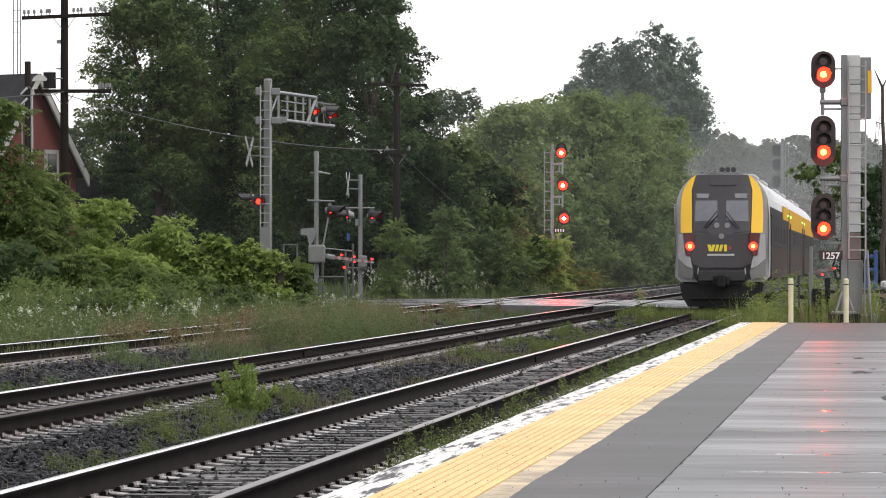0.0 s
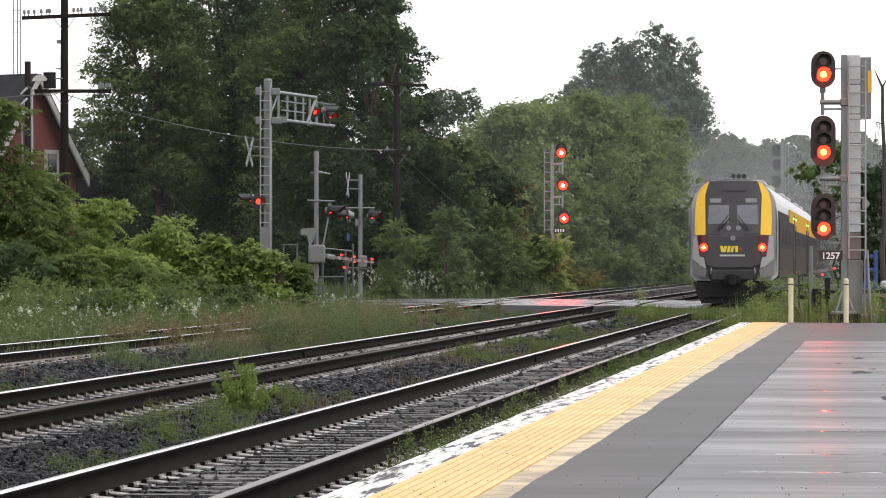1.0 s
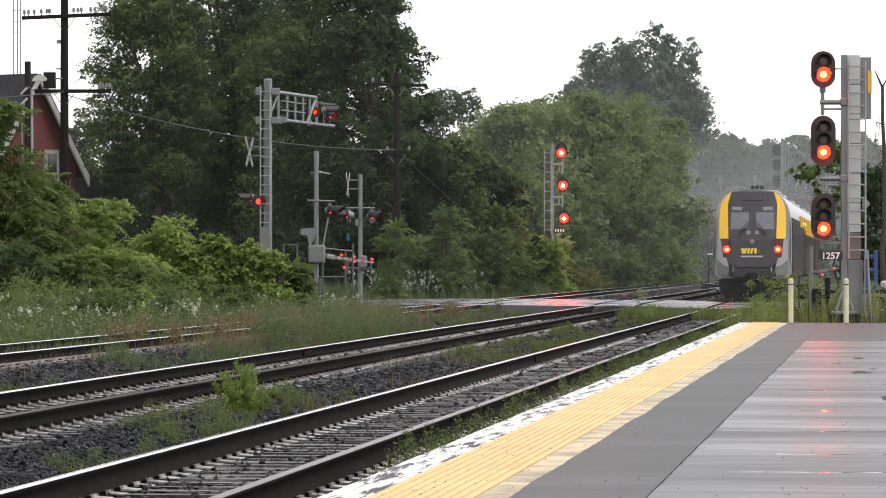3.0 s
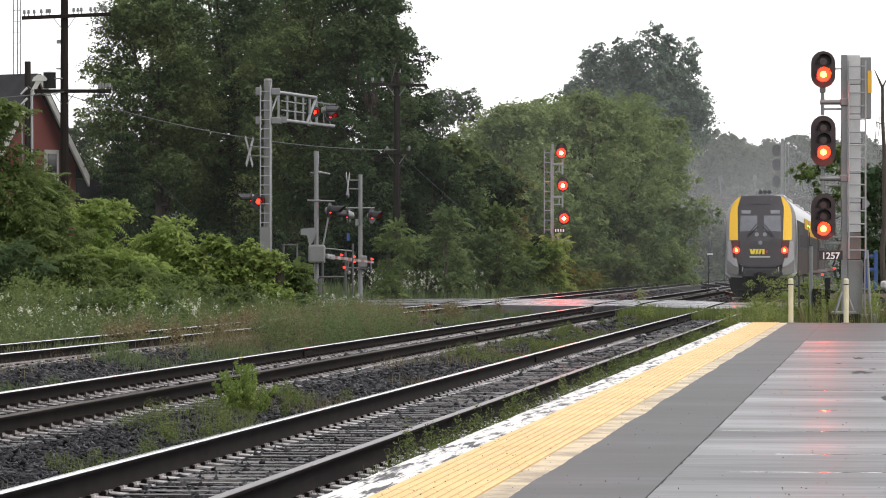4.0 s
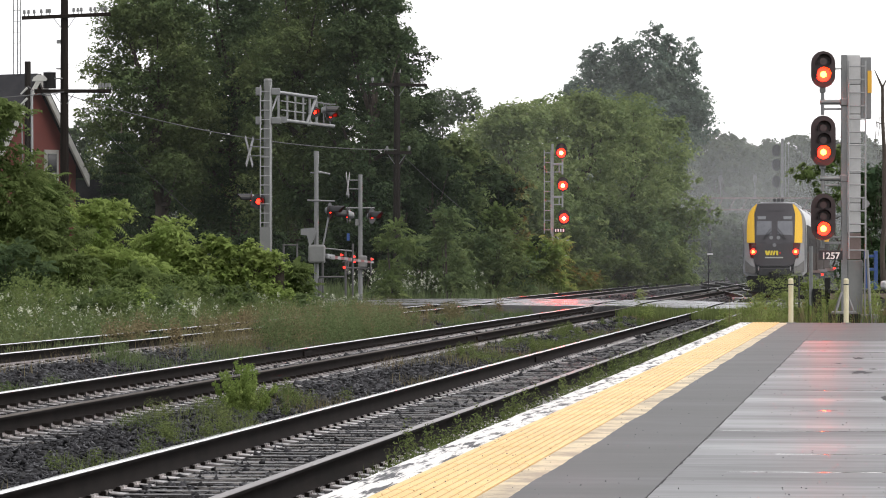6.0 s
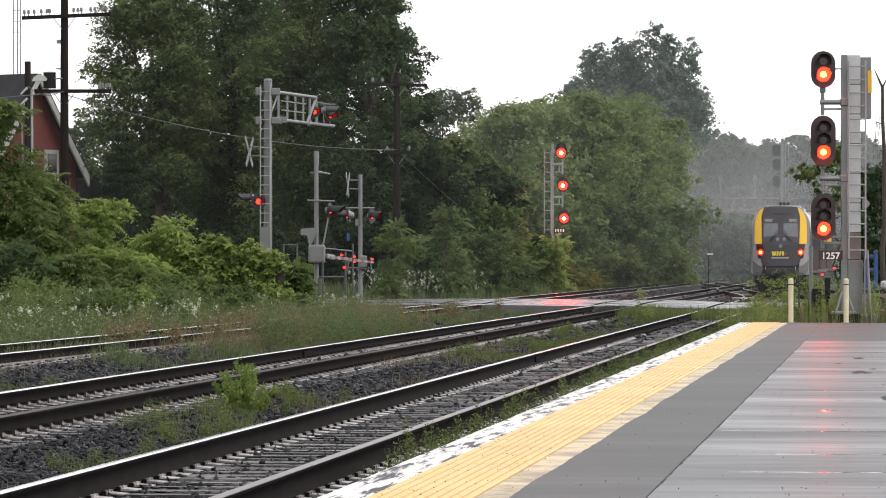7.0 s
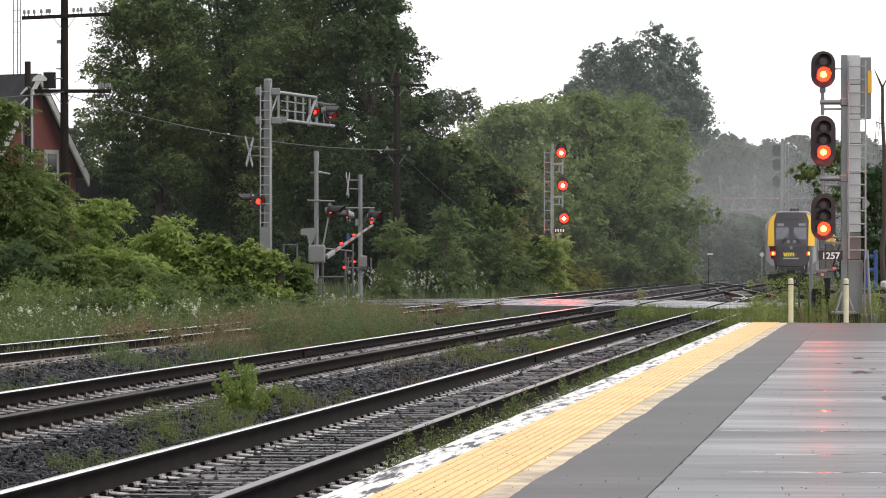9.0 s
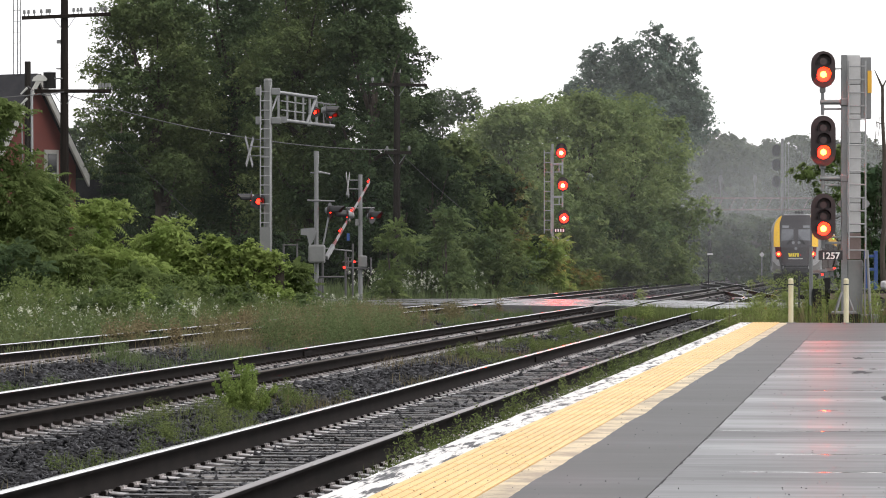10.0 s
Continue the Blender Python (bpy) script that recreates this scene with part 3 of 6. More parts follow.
def frond_cloud(rng, centres, radii, count, length, pairs=6):
    """Feathered compound leaves that arch outwards from lobes: pairs of leaflets along a bent stalk."""
    centres, radii = np.asarray(centres, float), np.asarray(radii, float)
    w = radii.max(1) ** 2
    at = rng.choice(len(centres), count, p=w / w.sum())
    d = unit(rng.normal(size=(count, 3)) + np.array([0, 0, 0.3]))
    p = centres[at] + d * radii[at] * rng.uniform(0.3, 0.95, count)[:, None]
    out = unit(d * np.array([1, 1, 0.3]) + rng.normal(size=(count, 3)) * 0.3 + np.array([0, 0, 0.25]))
    side = unit(np.cross(out, np.array([0, 0, 1.0])) + rng.normal(size=(count, 3)) * 0.15)
    ln = length * rng.uniform(0.6, 1.25, count)
    v = []
    for k in range(pairs + 1):
        u = (k + 0.6) / (pairs + 0.6)
        c = p + out * (ln * u)[:, None] + np.array([0, 0, -1.0]) * (ln * 0.45 * u * u)[:, None]
        leaf = ln * (0.34 - 0.16 * u)
        for sgn in ((-1, 1) if k < pairs else (0,)):
            tip = c + side * (sgn * leaf)[:, None] + out * (leaf * (0.35 if sgn else 1.0))[:, None] - np.array([0, 0, 0.75]) * leaf[:, None]
            e = out * (ln * 0.075)[:, None] if sgn else side * (ln * 0.05)[:, None]
            v.append(np.stack([c - e, c + e, tip], 1))
    v = np.stack(v, 1).reshape(-1, 3)
    return v, np.arange(len(v)).reshape(-1, 3)


def blades(rng, pts, tall, wide, lean=0.35):
    """Bent grass blades standing at the given points."""
    n = len(pts)
    h = tall * (0.5 + 0.7 * rng.random(n))
    a = rng.random(n) * 2 * np.pi
    out = np.stack([np.cos(a), np.sin(a), np.zeros(n)], 1)
    side = np.stack([-np.sin(a), np.cos(a), np.zeros(n)], 1) * (wide * (0.6 + 0.8 * rng.random(n)))[:, None]
    up = np.array([0, 0, 1.0])
    l1 = (h * lean * rng.random(n))[:, None]
    mid = pts + out * l1 * 0.35 + up * (h * 0.55)[:, None]
    tip = pts + out * l1 + up * h[:, None]
    v = np.stack([pts - side, pts + side, mid + side * 0.7, mid - side * 0.7, tip], 1).reshape(-1, 3)
    k = np.arange(n)[:, None] * 5
    f = np.concatenate([k + [0, 1, 2], k + [0, 2, 3], k + [3, 2, 4]], 1).reshape(-1, 3)
    return v, f


def mixed_cloud(rng, c, r, count, size, frond):
    """Feathered leaves with sprays of single leaves among them."""
    v1, f1 = frond_cloud(rng, c, r, int(count * 0.06), frond)
    v2, f2 = leaf_cloud(rng, c, r, int(count * 1.3), size * 0.78, spray=24)
    return np.concatenate([v1, v2]), np.concatenate([f1, f2 + len(v1)])


def lobes(rng, n, width, depth, low, high, small=0.22, taper=0.6):
    """Centres and radii of the clumps of one crown, about the trunk's foot."""
    c, r = [], []
    for i in range(n):
        h = rng.random()
        z = low + (high - low) * h
        swell = math.sin(math.pi * min(1, max(0.05, h * 0.8 + 0.15))) ** taper
        a = rng.random() * 2 * math.pi
        q = rng.random() ** 0.5 * swell
        size = (small + small * rng.random()) * min(width, high - low) * 0.5
        c.append((math.cos(a) * q * (width / 2 - size * 0.6), math.sin(a) * q * (depth / 2 - size * 0.6), min(z, high - size * 0.7)))
        r.append((size, size, size * (0.65 + 0.3 * rng.random())))
    return c, r


def limb_mesh(rng, height, girth, centres):
    """A tapered trunk with limbs that reach into the crown's clumps."""
    b = B()
    top = height * 0.72
    pts = [Vector((0.0, 0.0, -0.3))]
    for i in range(1, 6):
        pts.append(Vector((rng.normal() * 0.02 * height, rng.normal() * 0.02 * height, top * i / 5)))
    for i in range(5):
        rod(b, pts[i], pts[i + 1], girth * (1 - i * 0.16), girth * (1 - (i + 1) * 0.16), 9)
    for c in list(centres)[:14]:
        c = Vector(c)
        k = min(4, max(1, int(c.z / top * 4)))
        mid = pts[k].lerp(c, 0.5) + Vector((0, 0, -0.05 * height))
        rod(b, pts[k], mid, girth * 0.38, girth * 0.22, 6)
        rod(b, mid, c, girth * 0.22, girth * 0.06, 6)
    return b


def tree(x, y, top, width, low, leaf, count, size, seed, label, name="tree", n=40, depth=None, small=0.22, girth=None, group="trees", frond=0.0, grow=1.45):
    rng = np.random.default_rng(seed)
    g = height(x, y)
    ob = empty(name, pose(x, y, g), label, "tree" if name == "tree" else name, group)
    c, r = lobes(rng, n, width, depth or width, low - g, top - g, small)
    part("trunk", limb_mesh(rng, (top - g) * 0.95, girth or 0.022 * (top - g), c), M["bark"], ob, smooth=True)
    v, f = mixed_cloud(rng, c, r, count, size, frond) if frond else leaf_cloud(rng, c, r, int(count * grow), size, spray=36)
    raw("crown", v, f, M[leaf], ob)
    return ob


def bush(x, y, top, width, leaf, count, size, seed, label, low=0.1, n=22, depth=None, small=0.3, name="bush", g=None, group="bushes", frond=0.0):
    rng = np.random.default_rng(seed)
    g = height(x, y) if g is None else g
    ob = empty(name, pose(x, y, g), label, name, group)
    c, r = lobes(rng, n, width, depth or width, low, top - g, small, 0.35)
    b = B()
    for q in c[:10]:
        rod(b, (q[0] * 0.15, q[1] * 0.15, -0.05), q, 0.03 if name == "bush" else 0.008, 0.008 if name == "bush" else 0.003, 5)
    part("stem", b, M["bark" if name == "bush" else "grass_green"], ob)
    if frond:
        v, f = mixed_cloud(rng, c, r, count, size, frond)
    else:
        v, f = leaf_cloud(rng, c, r, int(count * 1.6), size, spray=24)
    raw("crown", v, f, M[leaf], ob)
    return ob


FOLIAGE_TREE = "leafy deciduous tree in dark green full summer leaf"
for tx, ty, top, w, low, leaf, cnt, size, seed in (
        (-12.6, 172, 14.5, 6.6, 4.6, "leaf_maple", 46000, 0.15, 1),
        (-9.2, 176, 15.5, 8.5, 3.2, "leaf_dark", 48000, 0.15, 2),
        (-5.9, 170, 16.0, 7.4, 3.4, "leaf_maple", 50000, 0.15, 3),
        (-3.3, 168, 13.6, 5.0, 2.6, "leaf_dark", 44000, 0.15, 4),
        (-7.0, 188, 17.0, 10.0, 2.0, "leaf_dark", 15000, 0.27, 5),
        (-13.2, 186, 15.0, 6.0, 2.0, "leaf_dark", 10000, 0.24, 6),
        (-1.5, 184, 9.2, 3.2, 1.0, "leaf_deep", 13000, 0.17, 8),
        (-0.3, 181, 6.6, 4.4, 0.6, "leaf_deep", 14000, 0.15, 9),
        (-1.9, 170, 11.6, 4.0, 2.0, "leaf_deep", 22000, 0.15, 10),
        (-10.9, 192, 16.5, 8.0, 2.0, "leaf_dark", 14000, 0.27, 7)):
    tree(tx, ty, top, w, low, leaf, cnt, size if size > 0.2 else size * 0.78, seed, FOLIAGE_TREE, grow=1.75 if size < 0.2 else 1.0, depth=5.6, n=110, small=0.2, group="tall trees behind the crossing")



def spruce(x, y, top, width, seed):
    """A spruce: a straight trunk with whorls of drooping needle boughs."""
    rng = np.random.default_rng(seed)
    g = height(x, y)
    ob = empty("tree", pose(x, y, g), "dark green spruce with drooping layered boughs", "tree", "tall trees behind the crossing")
    b = rod(B(), (0, 0, -0.2), (0, 0, top - g), 0.16, 0.012, 9)
    pts = []
    z = 1.0
    while z < top - g - 0.05:
        reach = width / 2 * (1 - z / (top - g)) ** 0.8 + 0.2
        for k in range(9):
            a = rng.random() * 6.283
            end = np.array([math.cos(a) * reach, math.sin(a) * reach, z - 0.30 * reach]) * np.array([rng.uniform(0.8, 1.1)] * 2 + [1])
            rod(b, (0, 0, z), tuple(end), 0.016, 0.005, 5)
            for u in np.linspace(0.25, 1.0, 14):
                w = 0.28 * (1.15 - u) + 0.05
                c = np.array([0, 0, z]) * (1 - u) + end * u
                pts.append(c + rng.normal(size=(26, 3)) * np.array([w, w, 0.06]) - np.array([0, 0, 0.10]))
        z += 0.42
    part("trunk", b, M["bark"], ob, smooth=True)
    p = np.concatenate(pts)
    v, f = blades(rng, p, -0.10, 0.018, 1.2)
    raw("crown", v, f, M["leaf_deep"], ob)
    return ob


spruce(-13.5, 166, 7.4, 3.3, 91)
LINESIDE = "rounded deciduous tree in green leaf beside the line"
for tx, ty, top, w, low, leaf, cnt, size, seed in (
        (0.6, 192, 7.6, 5.0, 0.3, "leaf_maple", 13000, 0.18, 11),
        (2.6, 205, 6.6, 5.0, 0.3, "leaf_maple", 13000, 0.18, 17),
        (4.5, 236, 11.0, 8.0, 0.5, "leaf_line", 20000, 0.2, 12),
        (3.5, 240, 10.7, 6.6, 0.5, "leaf_line", 15000, 0.2, 20),
        (6.9, 247, 11.8, 7.5, 0.5, "leaf_line", 15000, 0.2, 21),
        (9.0, 250, 12.3, 9.0, 0.5, "leaf_line", 22000, 0.2, 13),
        (12.5, 262, 12.5, 8.5, 0.5, "leaf_line", 20000, 0.2, 14),
        (15.4, 275, 11.6, 7.0, 0.3, "leaf_line", 18000, 0.2, 15),
        (6.5, 244, 6.0, 8.0, 0.2, "leaf_maple", 14000, 0.19, 18),
        (11.0, 250, 5.5, 8.0, 0.2, "leaf_maple", 14000, 0.19, 19)):
    tree(tx, ty, top, w, low, leaf, cnt, size, seed, LINESIDE, n=85, small=0.2, group="line-side trees")
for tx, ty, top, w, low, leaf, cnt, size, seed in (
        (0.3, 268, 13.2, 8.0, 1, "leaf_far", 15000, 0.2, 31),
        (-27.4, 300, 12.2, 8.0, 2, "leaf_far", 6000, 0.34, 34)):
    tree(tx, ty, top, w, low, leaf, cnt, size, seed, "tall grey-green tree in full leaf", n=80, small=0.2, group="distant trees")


def poplar(x, y, leaders, low, count, size, seed):
    """A tall tree of several upright leaders, each a stack of narrow clumps that thins towards its tip."""
    rng = np.random.default_rng(seed)
    g = height(x, y)
    ob = empty("tree", pose(x, y, g), "tall grey-green poplar with upright feathery leaders", "tree", "distant trees")
    c, r = [], []
    for dx, top in leaders:
        dy = rng.uniform(-2.5, 2.5)
        for k in range(15):
            h = (k + 0.7 * rng.random()) / 15
            wide = (0.6 + 1.2 * (1 - h) ** 0.6) * (0.8 + 0.4 * rng.random())
            z = low + (top - g - low) * h
            c.append((dx * (0.72 + 0.28 * h) + rng.normal() * 0.55 * (1 - h * 0.6), dy + rng.normal() * 0.7, min(z, top - g - wide)))
            r.append((wide, wide, wide * (1.1 + 0.5 * rng.random())))
    part("trunk", limb_mesh(rng, 0.9 * max(t for d, t in leaders), 0.4, c[6::14]), M["bark"], ob, smooth=True)
    v, f = leaf_cloud(rng, c, r, int(count * 1.6), size, spray=30)
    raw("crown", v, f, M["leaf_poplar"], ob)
    return ob


poplar(17.4, 370, ((-5.4, 18.6), (-3.7, 21.6), (-2.4, 22.4), (-0.7, 22.9), (0.8, 22.4), (2.5, 23.7), (3.9, 23.0)), 11.0, 58000, 0.27, 16)
poplar(22.4, 374, ((-0.9, 19.6), (0.7, 22.4), (1.9, 18.0)), 14.6, 9000, 0.27, 32)
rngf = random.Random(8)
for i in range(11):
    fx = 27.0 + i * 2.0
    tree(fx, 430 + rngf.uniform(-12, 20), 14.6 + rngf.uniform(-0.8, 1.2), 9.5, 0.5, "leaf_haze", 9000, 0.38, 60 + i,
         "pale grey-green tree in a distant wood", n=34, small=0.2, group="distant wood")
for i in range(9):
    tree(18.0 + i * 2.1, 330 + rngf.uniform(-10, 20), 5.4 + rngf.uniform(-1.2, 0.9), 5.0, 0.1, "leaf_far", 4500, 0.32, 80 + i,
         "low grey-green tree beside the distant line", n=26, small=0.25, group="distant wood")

# near-black leaves here hold the canopy's shade in their colour
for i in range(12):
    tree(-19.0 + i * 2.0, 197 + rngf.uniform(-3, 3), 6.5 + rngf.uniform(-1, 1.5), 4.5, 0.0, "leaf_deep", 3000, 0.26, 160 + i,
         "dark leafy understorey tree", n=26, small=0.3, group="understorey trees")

# these low shrubs are darkened the same way for shade below the crowns
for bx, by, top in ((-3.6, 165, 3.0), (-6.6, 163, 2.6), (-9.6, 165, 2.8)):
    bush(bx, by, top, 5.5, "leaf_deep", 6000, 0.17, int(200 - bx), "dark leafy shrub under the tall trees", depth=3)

# shrubs beyond the far track
LEAFY = "leafy green shrub with bright new growth"
tree(-13.3, 115, 6.3, 4.2, 0.2, "leaf_mid", 21000, 0.13, 101, "young tree in yellow-green leaf beside the track", n=60, small=0.2, group="shrubs", frond=0.5)
tree(-12.1, 118, 4.2, 3.2, 0.1, "leaf_mid", 15000, 0.12, 102, "young tree in yellow-green leaf beside the track", n=44, small=0.22, group="shrubs", frond=0.45)
for bx, by, top, w, leaf, cnt, size, seed, dep in (
        (-10.6, 122, 3.5, 2.3, "leaf_bright", 5500, 0.13, 111, 2),
        (-8.7, 124, 3.0, 2.8, "leaf_bright", 6500, 0.12, 112, 2),
        (-11.8, 120, 3.7, 2.4, "leaf_bright", 5000, 0.12, 126, 2),
        (-9.8, 118, 1.9, 3.6, "leaf_bright", 6000, 0.12, 113, 2),
        (-4.7, 125, 1.5, 1.3, "leaf_mid", 2200, 0.10, 114, 1),
        (-7.2, 119, 1.0, 1.6, "leaf_mid", 1800, 0.10, 125, 1),
        (-12.4, 111, 2.1, 2.8, "leaf_dark", 5200, 0.10, 127, 2),
        (-10.7, 113, 1.75, 2.6, "leaf_mid", 4600, 0.10, 128, 2),
        (-9.0, 115, 1.35, 2.2, "leaf_mid", 3600, 0.09, 129, 2),
        (-1.8, 150, 3.3, 1.7, "leaf_mid", 3500, 0.13, 115, 2),
        (0.2, 156, 3.7, 1.7, "leaf_maple", 3500, 0.13, 116, 2),
        (-0.6, 160, 2.6, 4.0, "leaf_maple", 6000, 0.15, 117, 2),
        (2.0, 176, 3.0, 4.5, "leaf_maple", 7000, 0.16, 118, 3),
        (2.4, 190, 4.2, 3.4, "leaf_mid", 6000, 0.17, 119, 3),
        (5.2, 204, 2.9, 4.2, "leaf_bright", 7000, 0.16, 120, 3),
        (6.8, 208, 1.8, 3.0, "leaf_mid", 4000, 0.15, 121, 3),
        (9.4, 240, 2.0, 7.0, "leaf_mid", 6000, 0.17, 122, 3),
        (14.0, 262, 2.0, 7.0, "leaf_mid", 5000, 0.18, 123, 3)):
    bush(bx, by, top, w, leaf, cnt, size, seed, LEAFY, depth=dep, group="shrubs", frond=0.46 if by < 170 else 0.62)
# vines over a low fence
rngv = np.random.default_rng(130)
hedge = empty("hedge", pose(-6.72, 122.5, height(-6.72, 122.5)), "low fence thickly covered in green vines", "hedge")
cen = [(q, rngv.uniform(-0.2, 0.2), rngv.uniform(0.25, 2.16 - 0.1 * q)) for q in rngv.uniform(-1.85, 1.85, 90)]
v, f = leaf_cloud(rngv, cen, [(0.34, 0.3, 0.32)] * 90, 22000, 0.12, spray=14)
raw("vines", v, f, M["leaf_bright"], hedge)
part("fence_panel", box(B(), 0, 0.1, 0.75, 3.6, 0.05, 1.5), M["bark"], hedge)
# rank weeds in clumps
rngw = random.Random(55)
kinds = ("leaf_mid", "leaf_bright", "grass", "leaf_maple", "leaf_mid")
for i in range(46):
    wo, wy = rngw.uniform(-24, -16.6), rngw.uniform(96, 129)
    bush(wo + 0.1113 * wy, wy, rngw.uniform(0.45, 1.0), rngw.uniform(0.7, 1.5), kinds[i % 5], 700, 0.075, 400 + i,
         "low clump of leafy roadside weeds", low=0.05, n=14, name="weed_clump", group="weed clumps")
for wx, wy, top, w in ((7.3, 94, 0.95, 0.6), (8.0, 95, 1.15, 0.8), (8.5, 97, 1.0, 0.9), (9.2, 98, 1.25, 0.8), (7.0, 96, 0.6, 0.7), (8.9, 102, 1.35, 1.2), (9.9, 101, 1.2, 1.0), (6.0, 118, 0.75, 0.7), (7.55, 93, 0.8, 0.6), (8.3, 93.5, 0.75, 0.7), (8.75, 94.5, 1.05, 0.5), (7.9, 99, 1.2, 0.8), (6.7, 93, 0.5, 0.6), (9.5, 94, 0.9, 0.6)):
    bush(wx, wy, top, w, "weed_leaf", 2600, 0.024, 470 + int(wx * 10), "tall yellow-green weeds beyond the platform", low=0.05, n=14, name="weed_clump", group="weed clumps")
# right of the line
bush(13.6, 106, 2.3, 3.2, "leaf_dark", 4000, 0.13, 134, "dark leafy shrub behind the trailer", group="shrubs")
bush(12.6, 112, 4.3, 3.0, "leaf_dark", 7000, 0.15, 131, "dark leafy tree beside the platform end", n=30, group="shrubs")
tree(13.35, 134, 5.4, 3.0, 3.3, "leaf_mid", 1900, 0.13, 132, "slender young tree behind the signal mast", n=14, girth=0.05, group="shrubs")


def dead_tree(x, y, top, seed):
    """A bare trunk with thin broken branches and hanging twigs."""
    rng = random.Random(seed)
    ob = empty("dead_tree", pose(x, y, height(x, y)), "bare dead tree trunk with thin hanging twigs", "tree")
    b = B()
    pts = [Vector((rng.uniform(-0.03, 0.03), 0, top * i / 7)) for i in range(8)]
    for i in range(7):
        rod(b, pts[i], pts[i + 1], 0.075 - 0.005 * i, 0.07 - 0.005 * i, 8)
    rod(b, pts[7], (-0.22, 0.0, top + 0.45), 0.035, 0.012, 6)
    rod(b, pts[7], (0.1, 0.0, top + 0.25), 0.03, 0.01, 6)
    part("trunk", b, M["bark"], ob)
    for i in range(12):
        z = rng.uniform(0.5, 0.9) * top
        s2 = rng.choice((-1, -1, 1))
        a = Vector((0, 0, z))
        m = a + Vector((s2 * rng.uniform(0.06, 0.2), rng.uniform(-0.2, 0.2), rng.uniform(0.0, 0.15)))
        e = m + Vector((s2 * rng.uniform(0.0, 0.12), 0, -rng.uniform(0.4, 1.2)))
        part("twig", rod(rod(B(), a, m, 0.010, 0.007, 5), m, e, 0.007, 0.003, 5), M["bark"], ob)


dead_tree(11.13, 100.0, 5.9, 71)
# the tall weed between two tracks
weed = empty("weed_plant", pose(*along(-7.28, 45.0, -0.3)), "tall green feathery weed growing between the tracks", "weed")
rw = np.random.default_rng(77)
stems, pts = B(), []
for i in range(60):
    a, q = rw.random() * 6.28, rw.random() * 0.24
    h = rw.uniform(0.28, 0.70) * (1.1 - 2.0 * abs(q - 0.1))
    foot, tip = Vector((math.cos(a) * q * 0.5, math.sin(a) * q * 0.5, 0)), Vector((math.cos(a) * q * 1.8, math.sin(a) * q * 1.8, h))
    rod(stems, foot, tip, 0.005, 0.002, 5)
    pts += [tuple(foot.lerp(tip, rw.uniform(0.2, 1.0))) for _ in range(16)]
part("stem", stems, M["grass_green"], weed)
v, f = leaf_cloud(rw, pts, np.full((len(pts), 3), 0.035), 15000, 0.021, shell=0.1, droop=0.1)
raw("foliage", v, f, M["leaf_bright"], weed)


# ---- grass and weeds ----
def sown(rng, n, o0, o1, y0, y1, patch=0.0, scale=0.25, seed=0):
    """Points strewn over a strip beside the railway, thinned into patches."""
    o, d = rng.uniform(o0, o1, n), rng.uniform(y0, y1, n)
    if patch:
        k = np.array([noise.noise(Vector((a * scale * 2.2, b * scale, seed))) for a, b in zip(o, d)])
        keep = k > patch
        o, d = o[keep], d[keep]
    z = np.array([max(bed_z(a), height(a + 0.1113 * b, b)) if a > -17.2 else height(a + 0.1113 * b, b) for a, b in zip(o, d)])
    return np.stack([o + 0.1113 * d, d, z - 0.01], 1)


def grass(label, mat, pts, tall, wide, seed, lean=0.4):
    lift = np.array([1.0 + 0.55 * noise.noise(Vector((p[0] * 0.9, p[1] * 0.35, seed))) for p in pts])
    v, f = blades(np.random.default_rng(seed), pts, tall * lift, wide, lean)
    tagged(raw("grass", v, f, M[mat]), label, "grass", kind="stuff")


rg = np.random.default_rng(200)
grass("tall uncut meadow grass", "grass", sown(rg, 15000, -27, -16.2, 62, 131), 0.5, 0.007, 201, 1.1)
grass("tall uncut meadow grass going to seed", "grass_dry", sown(rg, 9000, -25, -15.6, 62, 131, 0.12, 0.12, 4), 0.58, 0.005, 202, 0.9)
grass("leafy green weeds in the meadow", "grass_green", sown(rg, 9000, -27, -16.5, 62, 131, -0.05, 0.2, 7), 0.5, 0.009, 203, 1.2)
grass("tall grass beyond the road", "grass", sown(rg, 9000, -24, -16.4, 153, 215), 0.7, 0.014, 204)
grass("weedy grass between the tracks", "grass", sown(rg, 22000, -12.9, -10.4, 45, 131, 0.08, 0.2, 9), 0.18, 0.0045, 205, 1.2)
grass("dry weeds along the far track", "grass_dry", sown(rg, 12000, -15.6, -10.6, 50, 131, 0.12, 0.22, 12), 0.24, 0.004, 206, 1.3)
grass("low green weeds between the tracks", "grass_green", sown(rg, 26000, -7.7, -6.35, 28, 131, 0.12, 0.22, 15), 0.12, 0.0032, 207, 1.3)
grass("dry weeds between the tracks", "grass_dry", sown(rg, 9000, -7.8, -6.3, 28, 131, 0.15, 0.2, 18), 0.19, 0.0035, 208, 0.9)
grass("green weeds along the platform edge", "grass_green", sown(rg, 9000, -4.05, -3.3, 30, 91, 0.02, 0.3, 21), 0.15, 0.005, 209, 1.1)
grass("rank green grass beyond the platform", "grass_green", sown(rg, 9000, -3.7, 0.8, 90.5, 128), 0.45, 0.006, 210, 1.4)
grass("tall yellow-green weeds beyond the platform", "weed_leaf", sown(rg, 3500, -3.6, -0.2, 90.5, 104, 0.1, 0.5, 71), 0.8, 0.0045, 219, 1.0)
grass("tall dry weeds beyond the platform", "grass_dry", sown(rg, 3500, -3.6, 0.8, 90.5, 126), 0.7, 0.007, 211, 0.9)
